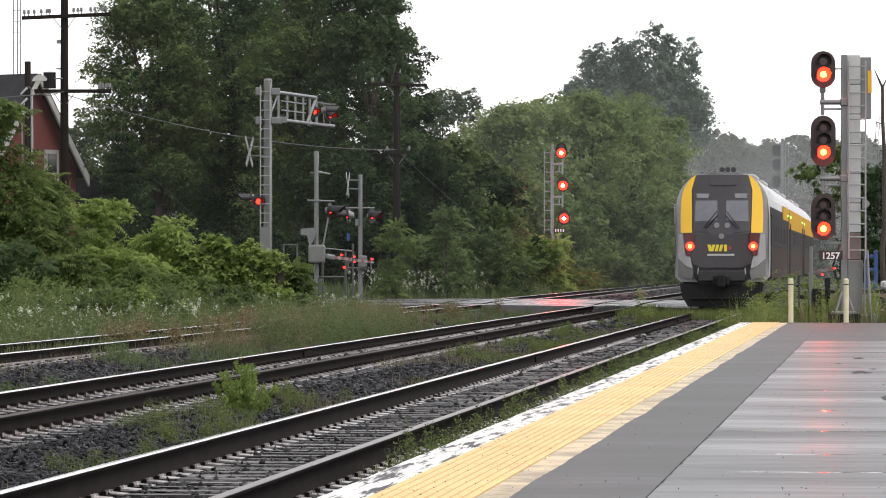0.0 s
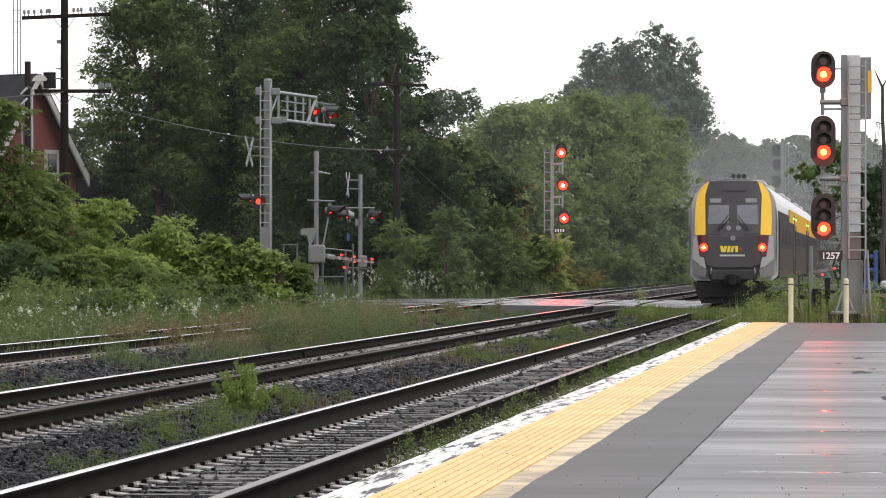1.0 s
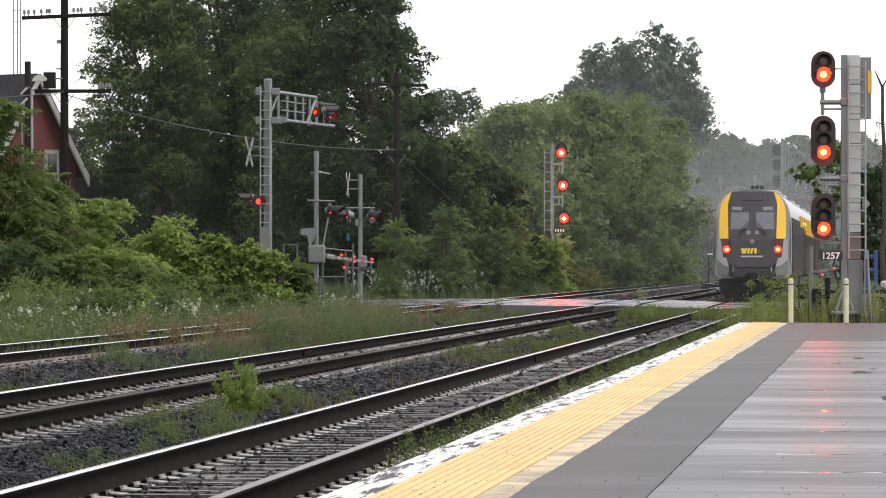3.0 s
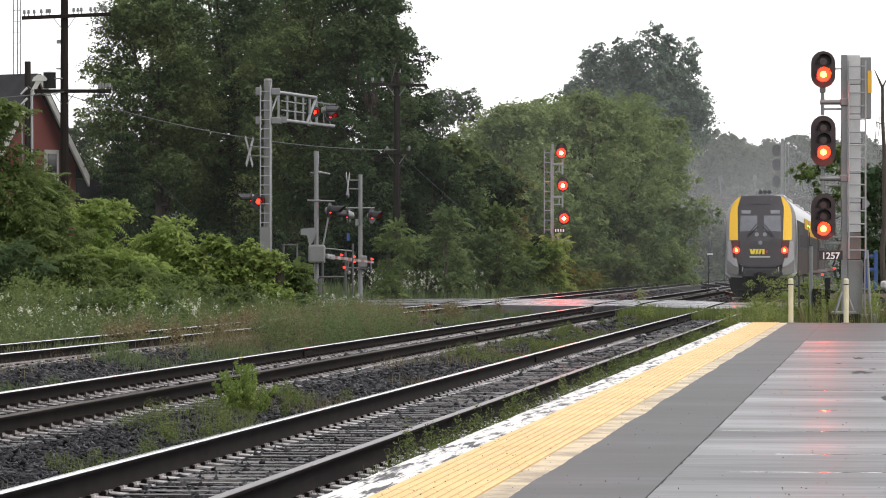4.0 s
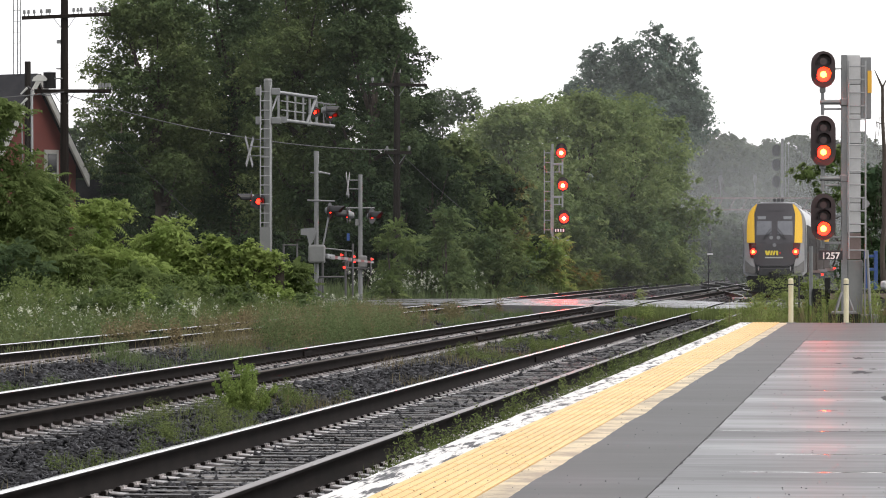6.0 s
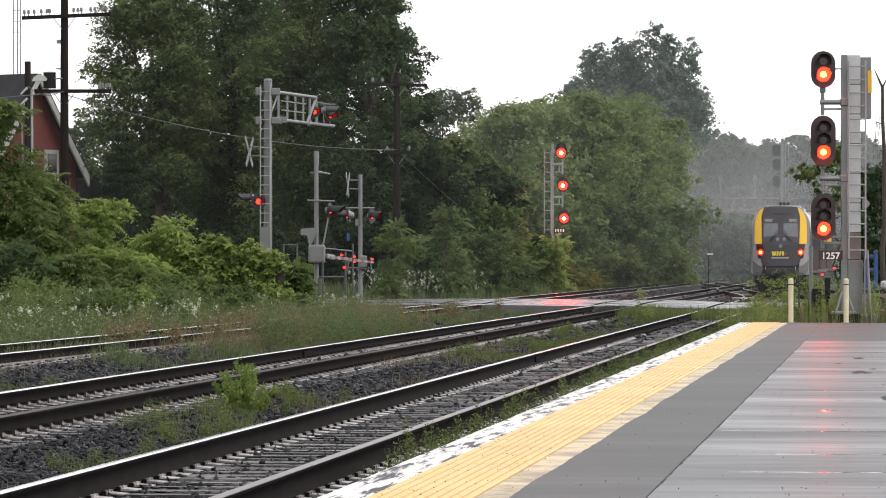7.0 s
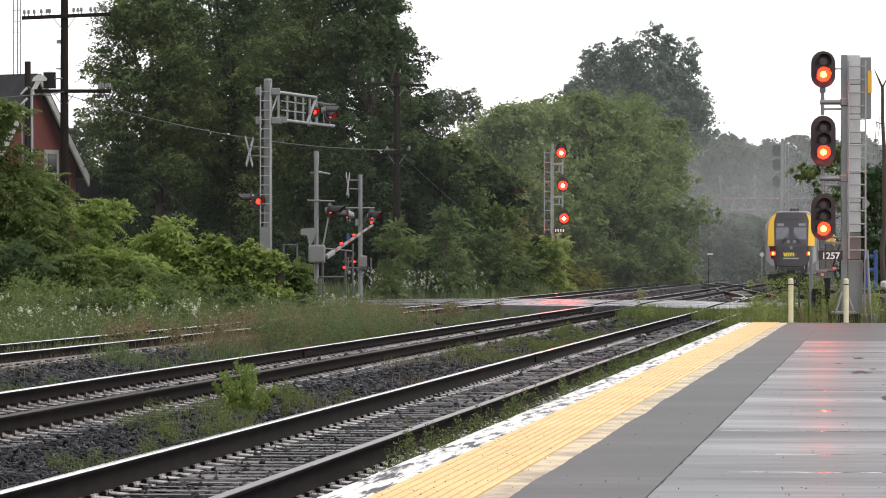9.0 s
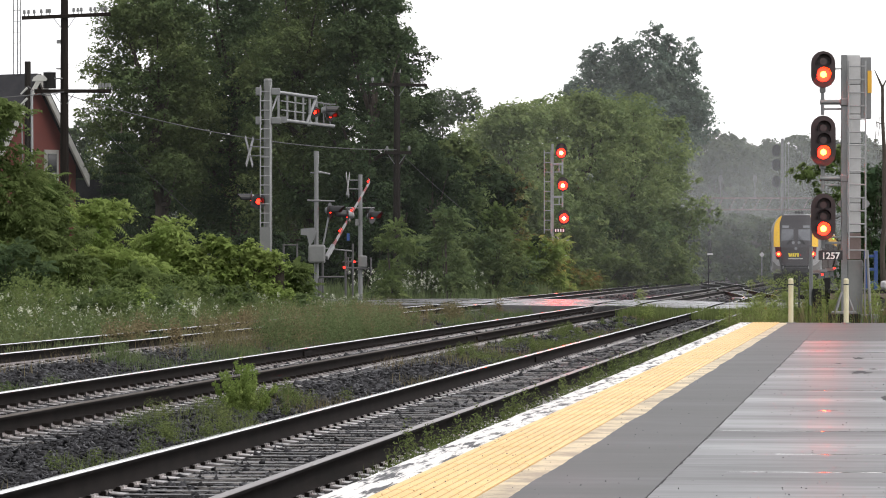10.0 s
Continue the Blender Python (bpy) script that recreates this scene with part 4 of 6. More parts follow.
grass("green weeds near the crossing", "grass_green", sown(rg, 9000, -8.0, -3.8, 118, 131, 0.0, 0.4, 25), 0.3, 0.010, 212)


grass("tall weeds round the gate posts", "grass", sown(rg, 9000, -22.5, -16.6, 108, 129.5), 0.58, 0.008, 213, 1.0)
grass("leafy weeds round the gate posts", "grass_green", sown(rg, 8000, -22.5, -16.6, 108, 129.5, 0.0, 0.3, 33), 0.55, 0.009, 214, 1.1)
grass("brown weeds over the far track", "grass_dry", sown(rg, 9000, -15.3, -12.0, 70, 126, 0.05, 0.2, 35), 0.34, 0.004, 215, 1.3)
grass("green weeds over the far track", "grass", sown(rg, 12000, -15.3, -11.6, 60, 126, 0.05, 0.2, 37), 0.28, 0.0045, 216, 1.3)


grass("tall brown weeds in front of the far track", "grass_dry", sown(rg, 7000, -13.3, -12.2, 76, 104, -0.15, 0.2, 51), 0.42, 0.004, 217, 1.2)
grass("tall green weeds in front of the far track", "grass", sown(rg, 6000, -13.4, -12.2, 76, 104, -0.15, 0.2, 53), 0.40, 0.0045, 218, 1.2)


def leafy_weeds(label, mat, pts, size, count, seed, low=0.1, high=0.7, spread=0.3):
    """Small leaves in many loose tufts."""
    rng = np.random.default_rng(seed)
    h = rng.uniform(low, high, len(pts))
    cen = pts + np.stack([np.zeros(len(pts)), np.zeros(len(pts)), h], 1)
    r = np.stack([spread * rng.uniform(0.6, 1.2, len(pts))] * 2 + [h * 0.8 + 0.05], 1)
    v, f = leaf_cloud(rng, cen, r, int(count * 1.7), size * 0.9, shell=0.1, droop=0.2)
    tagged(raw("weeds", v, f, M[mat]), label, "weeds", kind="stuff")


leafy_weeds("low leafy weeds in the meadow", "grass", sown(rg, 1500, -27, -15.9, 66, 130), 0.05, 58000, 501, 0.08, 0.40, 0.2)
leafy_weeds("low leafy green weeds in the meadow", "grass_green", sown(rg, 900, -27, -16.3, 70, 130, 0.0, 0.2, 41), 0.055, 30000, 502, 0.1, 0.42, 0.2)
leafy_weeds("dark leafy weeds under the shrubs", "leaf_mid", sown(rg, 260, -27, -20, 106, 131), 0.09, 14000, 503, 0.2, 0.7, 0.45)
leafy_weeds("reddish dry weeds by the far track", "grass_dry", sown(rg, 160, -16.4, -12.2, 70, 128, 0.05, 0.2, 43), 0.045, 9000, 504, 0.08, 0.35, 0.2)
leafy_weeds("brown seeding weeds in front of the far track", "grass_dry", sown(rg, 200, -13.4, -12.2, 76, 104), 0.03, 9000, 509, 0.15, 0.45, 0.2)
leafy_weeds("tall olive weeds in front of the crossing", "grass", sown(rg, 230, -12.5, -10.9, 78, 93), 0.036, 17000, 510, 0.12, 0.5, 0.16)
leafy_weeds("tall seeding weeds in front of the crossing", "grass_dry", sown(rg, 90, -12.6, -11.0, 76, 93), 0.026, 5000, 511, 0.25, 0.55, 0.14)
leafy_weeds("low weeds between the tracks", "grass_green", sown(rg, 620, -7.65, -6.4, 28, 128, 0.10, 0.22, 15), 0.019, 30000, 505, 0.02, 0.13, 0.10)
leafy_weeds("low weeds along the platform edge", "grass_green", sown(rg, 420, -4.05, -3.32, 30, 90, 0.0, 0.3, 21), 0.024, 24000, 506, 0.02, 0.22, 0.08)
leafy_weeds("low weeds between the far tracks", "grass", sown(rg, 300, -12.9, -10.5, 45, 128, 0.05, 0.2, 9), 0.024, 24000, 507, 0.03, 0.2, 0.16)
leafy_weeds("rank yellow-green weeds beyond the platform", "weed_leaf", sown(rg, 420, -3.5, 0.8, 91, 112, -0.1, 0.6, 73), 0.036, 26000, 508, 0.1, 0.62, 0.16)


def white_flowers(pts, tall, seed, label, head=0.062):
    """Loose upright plumes of small white flowers on thin stalks."""
    rng = np.random.default_rng(seed)
    sv, sf = blades(rng, pts, tall, 0.004, 0.2)
    tips = sv.reshape(-1, 5, 3)[:, 4]
    n = len(tips)
    big = head * (0.4 + 0.9 * rng.random(n))
    v, f = leaf_cloud(rng, tips, np.stack([big * 0.8, big * 0.8, big * rng.uniform(0.7, 1.6, n)], 1), n * 9, head * 0.62, shell=0.1)
    verts = np.concatenate([sv, v])
    faces = np.concatenate([sf, f + len(sv)])
    slots = np.concatenate([np.zeros(len(sf), int), np.ones(len(f), int)])
    tagged(raw("wild_flowers", verts, faces, [M["grass"], M["flower"]], None, slots), label, "flowers", kind="stuff")


white_flowers(sown(rg, 1500, -26, -16.4, 80, 131, 0.02, 0.3, 31), 0.6, 301, "white wild carrot flowers in the meadow")
white_flowers(sown(rg, 2400, -24.0, -15.8, 70, 130, 0.0, 0.3, 61), 0.52, 303, "small pale seed heads among the meadow grass", 0.020)
white_flowers(sown(rg, 700, -21.0, -17.5, 154, 180), 1.1, 302, "white wild carrot flowers beyond the road")


# ---- the train ----
def face_back(x, z):
    """How far the rounded end of the train lies back at a place of its face."""
    return max(0.0, z - 2.45) * 0.30 + 0.30 * (abs(x) / 1.45) ** 3 + max(0.0, 1.1 - z) * 0.15


def face_plate(outline, off, thick=0.03):
    """A plate that follows the rounded end of the train."""
    b = prism(B(), outline, "y", -off - thick, -off)
    lo = [min(p[i] for p in outline) for i in (0, 1)]
    hi = [max(p[i] for p in outline) for i in (0, 1)]
    for i, axis in ((0, (1, 0, 0)), (1, (0, 0, 1))):
        q = math.ceil(lo[i] / 0.15) * 0.15
        while q < hi[i]:
            co = (q, 0, 0) if i == 0 else (0, 0, q)
            bmesh.ops.bisect_plane(b, geom=b.verts[:] + b.edges[:] + b.faces[:], plane_co=co, plane_no=axis)
            q += 0.15
    for v in b.verts:
        v.co.y += face_back(v.co.x, v.co.z)
    return b


def mirrored(outline):
    return [(-x, z) for x, z in outline[::-1]]


def round_lamp(parent, name, x, y, z, r, mat, label="", depth=0.05):
    b = B()
    rod(b, (x, y - depth, z), (x, y, z), r, r * 1.08, 16)
    return part(name, b, mat, parent, label, smooth=False)


HALF = [(0.0, 4.33), (0.5, 4.32), (0.78, 4.28), (0.94, 4.20), (1.08, 4.09), (1.22, 3.94), (1.33, 3.77), (1.41, 3.56), (1.455, 3.3), (1.475, 2.9), (1.48, 2.0), (1.47, 1.08), (1.30, 0.92), (0.0, 0.88)]
SHELL = HALF + [(-x, z) for x, z in HALF[-2:0:-1]]


def shell(b, y0, y1, scale0=1.0, front=False):
    rows = []
    for y, s in ((y0, scale0), (y0 + 1.4, 1.0), (y1, 1.0)):
        row = []
        for x, z in SHELL:
            yy = y + (face_back(x, z) if front and y == y0 else 0)
            row.append(b.verts.new((x * s, yy, 2.3 + (z - 2.3) * s)))
        rows.append(row)
    n = len(SHELL)
    for j in range(2):
        for i in range(n):
            b.faces.new((rows[j][i], rows[j][(i + 1) % n], rows[j + 1][(i + 1) % n], rows[j + 1][i]))
    for fc in b.faces:
        c = fc.calc_center_median()
        fc.material_index = 1 if (not front or c.y > y0 + 1.4) and c.z < 3.4 else 0
    b.faces.new(rows[0])
    b.faces.new(rows[2][::-1])
    return b


def bogie(car, y):
    b = B()
    for s in (-1, 1):
        box(b, s * 0.95, y, 0.55, 0.12, 2.6, 0.22, 0.03)
    box(b, 0, y, 0.62, 1.9, 0.4, 0.2, 0.03)
    bg = part("bogie", b, M["train_dark"], car)
    for dy in (-1.2, 1.2):
        for s in (-1, 1):
            w = B()
            rod(w, (s * 0.70, y + dy, 0.46), (s * 0.83, y + dy, 0.46), 0.46, 0.44, 24)
            part("wheel", w, M["rail_side"], bg)


def car_side(car, first):
    """Windows, doors and colour fields of a coach's two sides."""
    for s in (-1, 1):
        def panel(name, y0, y1, z0, z1, mat, out, label=""):
            return part(name, box(B(), s * (1.48 + out), (y0 + y1) / 2, (z0 + z1) / 2, 0.02, y1 - y0, z1 - z0), mat, car, label)
        start = 2.6 if first else 0.6
        panel("window_band", start, 25.4, 2.05, 2.78 if not first else 3.05, M["side_dark"], 0.003, "dark window band")
        panel("yellow_field", start + (15.0 if first else 0.0), 25.4, 2.80, 3.54, M["side_yellow"], -0.010, "yellow painted upper side")
        panel("lower_side", start, 25.4, 1.0, 2.03, M["train_side"], 0.003, "brownish grey lower side")
        for i in range(9):
            panel("window", start + 3.6 + i * 2.1, start + 5.2 + i * 2.1, 2.2, 2.72, M["side_dark"], 0.01)
        for y in ((24.0,) if first else (1.7, 24.0)):
            panel("door", y - 0.45, y + 0.45, 0.95, 3.0, M["train_side"], 0.014, "brownish passenger door")
            panel("door_lamp", y - 0.06, y + 0.06, 3.22, 3.28, M["lamp_green"], 0.02, "lit green door lamp")


def build_car(first):
    car = empty("passenger_car", pose(0, 0, 0), "grey coach with a yellow upper side" if not first else
                "dark grey end car with yellow stripes and lit tail lamps", "train", "cars of the train")
    b = B()
    if first:
        shell(b, 0.12, 25.8, 1.0, True)
    else:
        shell(b, 0.0, 25.8, 0.995)
    part("body", b, [M["train_silver"], M["side_dark"]], car, "silver grey car body with dark sides")
    box_under = B()
    box(box_under, 0, 13, 0.72, 2.5, 24.5, 0.45, 0.06)
    part("underframe", box_under, M["train_dark"], car)
    for y in (8, 18):
        part("roof_unit", box(B(), 0, y, 4.33, 1.7, 5.0, 0.16, 0.05), M["train_silver"], car)
    car_side(car, first)
    bogie(car, 4.2)
    bogie(car, 21.6)
    gang = B()
    box(gang, 0, 25.95, 2.3, 1.8, 0.6, 2.9, 0.05)
    part("gangway", gang, M["black"], car)
    if not first:
        return car
    # the end face, from the outside in
    mask = [(-0.80, 4.27), (0.80, 4.27), (0.93, 3.80), (0.90, 2.45), (1.03, 1.78), (0.90, 1.48), (0.60, 1.36), (-0.60, 1.36), (-0.90, 1.48), (-1.03, 1.78), (-0.90, 2.45), (-0.93, 3.80)]
    face = part("end_face", face_plate(mask, -0.10, 0.13), M["train_grey"], car, "dark grey end panel")
    stripe = [(-0.82, 4.27), (-0.96, 4.17), (-1.08, 4.03), (-1.18, 3.87), (-1.24, 3.70), (-1.275, 3.45), (-1.29, 3.0), (-1.28, 2.45), (-0.92, 2.45), (-0.95, 3.80)]
    for o in (stripe, mirrored(stripe)):
        part("corner_stripe", face_plate(o, -0.09, 0.13), M["train_yellow"], car, "yellow corner stripe")
    ws = [(-0.88, 3.76), (0.88, 3.76), (0.91, 3.70), (0.86, 2.50), (0.40, 2.46), (0.28, 2.16), (0.20, 2.10), (-0.20, 2.10), (-0.28, 2.16), (-0.40, 2.46), (-0.86, 2.50), (-0.91, 3.70)]
    shield = part("windshield_frame", face_plate(ws, 0.03, 0.015), M["train_grey"], car, "black windshield surround")
    pane = [(-0.82, 3.46), (-0.14, 3.46), (-0.14, 2.84), (-0.84, 2.80)]
    vent = [(-0.80, 3.68), (-0.40, 3.68), (-0.42, 3.54), (-0.78, 3.54)]
    for o in (pane, mirrored(pane)):
        part("windshield_pane", face_plate(o, 0.045, 0.012), M["train_glass"], shield, "dark glass, its colour lightened for reflected sky")
    for o in (vent, mirrored(vent)):
        part("marker_panel", face_plate(o, 0.045, 0.012), M["train_lens"], shield)
    hatch = [(-0.30, 4.24), (0.38, 4.24), (0.46, 4.18), (0.46, 3.98), (0.40, 3.94), (-0.32, 3.94), (-0.38, 3.98), (-0.38, 4.18)]
    part("hatch", face_plate(hatch, 0.03, 0.03), M["train_grey"], car)
    for s in (-1, 1):
        w = B()
        x0, x1 = s * 0.55, s * 0.16
        rod(w, (x0, face_back(x0, 2.62) - 0.09, 2.62), (x1, face_back(x1, 3.12) - 0.09, 3.12), 0.014, 0.012, 6)
        rod(w, (s * 0.50, face_back(x0, 2.62) - 0.11, 2.60), (s * 0.12, face_back(x1, 3.05) - 0.11, 3.0), 0.02, 0.016, 6)
        part("wiper", w, M["black"], shield)
    for x, z in ((-0.15, 2.68), (0.18, 2.68), (0.0, 2.34)):
        round_lamp(shield, "headlight", x, face_back(x, z) - 0.05, z, 0.085, M["train_lens"], "unlit round headlight", 0.03)
    lamp = [(-1.20, 2.43), (-0.86, 2.43), (-0.86, 2.10), (-0.98, 1.72), (-1.10, 1.76)]
    for o, s in ((lamp, -1), (mirrored(lamp), 1)):
        # red housing colour and wide lens also take in the lamp's glow
        h = part("tail_lamp", face_plate(o, 0.0, 0.06), M["lens_dark"], car, "tail lamp cluster with lit red lens")
        z = 2.03
        round_lamp(h, "lens", s * 0.985, face_back(0.985, z) - 0.07, z, 0.125, M["lamp_red"], "lit red lens", 0.03)
        round_lamp(h, "lens_centre", s * 0.985, face_back(0.985, z) - 0.105, z, 0.05, M["lamp_core"], "", 0.01)
    cheek = [(-1.34, 2.42), (-1.22, 2.42), (-1.12, 1.72), (-0.98, 1.70), (-0.90, 1.33), (-1.10, 1.40), (-1.37, 1.66)]
    skirt = [(-1.37, 1.64), (-1.10, 1.38), (-0.90, 1.31), (-0.88, 1.25), (-0.92, 0.98), (-1.36, 1.10)]
    for o in (skirt, mirrored(skirt)):
        part("lower_skirt", face_plate(o, -0.08, 0.13), M["train_skirt"], car, "dark grey lower corner panel")
    for o in (cheek, mirrored(cheek)):
        part("lower_cheek", face_plate(o, -0.07, 0.13), M["train_silver"], car, "silver lower corner panel")
    # badge in plain slanted shapes, and a bar for its caption
    for x0, wide, lean in ((-0.44, 0.10, 0.05), (-0.29, 0.10, -0.06), (-0.16, 0.09, -0.05), (-0.03, 0.09, -0.06), (0.08, 0.09, 0.0)):
        o = [(x0, 2.08), (x0 + wide, 2.08), (x0 + wide + lean, 1.87), (x0 + lean, 1.87)]
        part("badge", face_plate(o, 0.035, 0.01), M["badge_yellow"], face, "yellow slanted badge shape")
    part("badge", face_plate([(0.22, 2.02), (0.30, 2.02), (0.30, 1.92), (0.22, 1.92)], 0.035, 0.01), M["red_paint"], face, "small red badge shape")
    part("caption_bar", face_plate([(-0.44, 1.79), (0.40, 1.79), (0.40, 1.73), (-0.44, 1.73)], 0.035, 0.008), M["trim"], face, "pale caption bar")
    mouth = [(-0.90, 1.47), (-0.60, 1.35), (0.60, 1.35), (0.90, 1.47), (0.80, 0.98), (0.70, 0.86), (-0.70, 0.86), (-0.80, 0.98)]
    part("bumper_recess", face_plate(mouth, -0.16, 0.13), M["black"], car, "black bumper recess")
    # coupler bay and plough
    bay = B()
    box(bay, 0, 0.25, 1.1, 1.45, 0.6, 0.34, 0.03)
    part("coupler_bay", bay, M["black"], car)
    bar = B()
    rod(bar, (-0.74, 0.0, 1.16), (0.74, 0.0, 1.16), 0.018)
    rod(bar, (-0.74, 0.0, 1.16), (-0.72, 0.1, 1.4), 0.018)
    rod(bar, (0.74, 0.0, 1.16), (0.72, 0.1, 1.4), 0.018)
    part("rail_bar", bar, M["train_silver"], car)
    cp = B()
    box(cp, 0, -0.15, 0.95, 0.5, 0.7, 0.32, 0.06)
    box(cp, 0, -0.5, 0.95, 0.26, 0.25, 0.4, 0.05)
    part("coupler", cp, M["train_dark"], car)
    pl = prism(B(), [(-1.32, 0.86), (1.32, 0.86), (1.22, 0.42), (1.05, 0.14), (-1.05, 0.14), (-1.22, 0.42)], "y", 0.1, 0.3)
    box(pl, 0, 0.05, 0.40, 1.9, 0.12, 0.06, 0.01)
    part("plough", pl, M["train_dark"], car, "black steel plough")
    for i, x in enumerate((-0.02, 0.16, 0.34)):
        h = B()
        rod(h, (x, 0.95, 4.44), (x, 1.35, 4.42), 0.085, 0.03, 12)
        part("horn", h, M["black"], car)
    mr = B()
    box(mr, -1.52, 1.2, 3.05, 0.05, 0.12, 0.62, 0.02)
    part("mirror", mr, M["train_silver"], car)
    return car


train = [build_car(True), build_car(False), build_car(False)]


# ---- railway signals ----
def ladder(parent, x0, x1, y, z0, z1, step=0.305, mat="galv_pale", thick=0.017):
    lad = part("ladder", rod(rod(B(), (x0, y, z0), (x0, y, z1), thick * 1.25), (x1, y, z0), (x1, y, z1), thick * 1.25), M[mat], parent, "grey steel ladder")
    z = z0 + 0.2
    while z < z1:
        part("rung", rod(B(), (x0, y, z), (x1, y, z), thick, seg=6), M[mat], lad)
        z += step
    return lad


def capsule(b, x, y0, y1, z0, z1, r):
    pts = []
    for i in range(9):
        a = math.pi * i / 8
        pts.append((x + r * math.cos(a), z1 - r + r * math.sin(a)))
    for i in range(9):
        a = math.pi + math.pi * i / 8
        pts.append((x + r * math.cos(a), z0 + r + r * math.sin(a)))
    return prism(b, pts, "y", y0, y1)


def hood(b, x, y, z, r, length):
    """A hooded visor: the upper part of a tube, open below."""
    n = 12
    for rr, flip in ((r, 0), (r - 0.012, 1)):
        rows = []
        for i in range(n + 1):
            a = radians(-25 + 230 * i / n)
            rows.append((b.verts.new((x + rr * math.cos(a), y, z + rr * math.sin(a))),
                         b.verts.new((x + rr * math.cos(a), y - length * (0.75 + 0.25 * math.sin(a)), z + rr * math.sin(a)))))
        for i in range(n):
            b.faces.new((rows[i][0], rows[i][1], rows[i + 1][1], rows[i + 1][0]))
    return b


def signal_head(parent, x, y, z0, z1, r, lit, dark, lamp_r, core="lamp_core"):
    head = part("signal_head", capsule(B(), x, y - 0.04, y, z0, z1, r), M["head_glow_black"], parent, "black oval backboard, tinted for red glow, with a lit red lamp")
    part("lamp_case", capsule(B(), x, y + 0.002, y + 0.25, z0 + 0.08, z1 - 0.08, r * 0.62), M["black"], head)
    for z in dark + [lit]:
        part("visor", hood(B(), x, y - 0.04, z, lamp_r * 1.95, 0.26), M["head_glow_black"], head)
    for z in dark:
        round_lamp(head, "dark_lens", x, y - 0.045, z, lamp_r, M["lens_dark"], "unlit lens", 0.02)
    # the lit lens is wider than an unlit one, to take in its glare
    round_lamp(head, "lit_lens", x, y - 0.045, lit, lamp_r * 1.75, M["lamp_red"], "glowing red lens", 0.02)
    dome = B()
    if core == "lamp_beam":
        rod(dome, (x, y - 0.087, lit), (x, y - 0.075, lit), lamp_r * 0.8, seg=16)
    else:
        bmesh.ops.create_uvsphere(dome, u_segments=16, v_segments=8, radius=lamp_r * 0.8, matrix=Matrix.Translation((x, y - 0.085, lit)))
    part("lamp_centre", dome, M[core], head, smooth=True)
    return head


def near_signal():
    ob = empty("signal_mast", pose(9.33, 92.0, -0.1), "tall grey railway signal mast with three red lamp heads", "railway signal", "railway signals")
    dz = 0.1
    b = B()
    box(b, 0, 0, 3.3 + dz, 0.14, 0.14, 6.1, 0.015)
    part("post", b, M["galv"], ob)
    b = B()
    box(b, 0.235, 0.17, 4.28 + dz, 0.29, 0.16, 4.14, 0.01)
    casing = part("mast_casing", b, M["galv"], ob, "pale grey mast casing")
    for k in range(6):
        part("casing_panel", box(B(), 0.235, 0.075, 2.555 + k * 0.69 + dz, 0.31, 0.03, 0.672, 0.008), M["white_panel"], casing)
    part("casing_foot", box(B(), 0.235, 0.15, 1.89 + dz, 0.32, 0.2, 0.61, 0.01), M["brown_panel"], ob, "brown lower casing")
    part("cabinet", box(B(), 0.25, 0.12, 0.92 + dz, 0.36, 0.3, 1.3, 0.02), M["grey_box"], ob, "grey equipment cabinet")
    ladder(ob, 0.09, 0.48, -0.16, 1.6 + dz, 6.2 + dz)
    stand = B()
    for s in (-1, 1):
        for q in (-1, 1):
            rod(stand, (s * 0.05, q * 0.05, 0.82 + dz), (s * 0.2, q * 0.2, 0.38 + dz), 0.025)
    box(stand, 0, 0, 0.33 + dz, 0.55, 0.55, 0.10, 0.02)
    part("pedestal", stand, M["galv"], ob)
    part("footing", box(B(), 0, 0, 0.12 + dz, 0.7, 0.7, 0.42, 0.03), M["train_dark"], ob, "dark timber footing")
    part("footing_plate", box(B(), 0.55, 0.1, 0.16 + dz, 0.5, 0.5, 0.3, 0.03), M["galv"], ob)
    rod_leg = rod(rod(B(), (0.52, -0.1, 1.9), (0.60, -0.25, 0.1), 0.035), (0.46, -0.15, 1.7), (0.46, -0.2, 0.3), 0.02)
    part("stay", rod_leg, M["galv"], ob)
    for z in (5.245, 3.47):
        a = B()
        rod(a, (-0.56, 0, z + dz), (0.0, 0, z + dz), 0.062, 0.062, 14)
        box(a, 0.01, -0.005, z + dz, 0.2, 0.19, 0.17, 0.02)
        box(a, -0.27, 0, z - 0.16 + dz, 0.55, 0.05, 0.05, 0.01)
        rod(a, (-0.5, 0, z - 0.3 + dz), (-0.5, 0, z + 0.35 + dz), 0.045)
        box(a, -0.5, 0, z + 0.33 + dz, 0.14, 0.12, 0.22, 0.02)
        part("bracket", a, M["galv"], ob)
    low = B()
    box(low, -0.25, 0, 1.97 + dz, 0.5, 0.06, 0.06, 0.01)
    box(low, -0.25, 0, 2.1 + dz, 0.5, 0.05, 0.04, 0.01)
    rod(low, (-0.5, 0, 1.85 + dz), (-0.5, 0, 2.1 + dz), 0.045)
    part("bracket", low, M["galv"], ob)
    for z in (6.02, 4.3, 2.6):
        part("head_strut", box(B(), -0.15, 0.0, z + dz, 0.32, 0.03, 0.03), M["galv"], ob)
    signal_head(ob, -0.5, -0.12, 5.57 + dz, 6.43 + dz, 0.283, 5.88 + dz, [6.18 + dz], 0.09)
    signal_head(ob, -0.5, -0.12, 3.75 + dz, 4.93 + dz, 0.29, 4.075 + dz, [4.64 + dz, 4.35 + dz], 0.085)
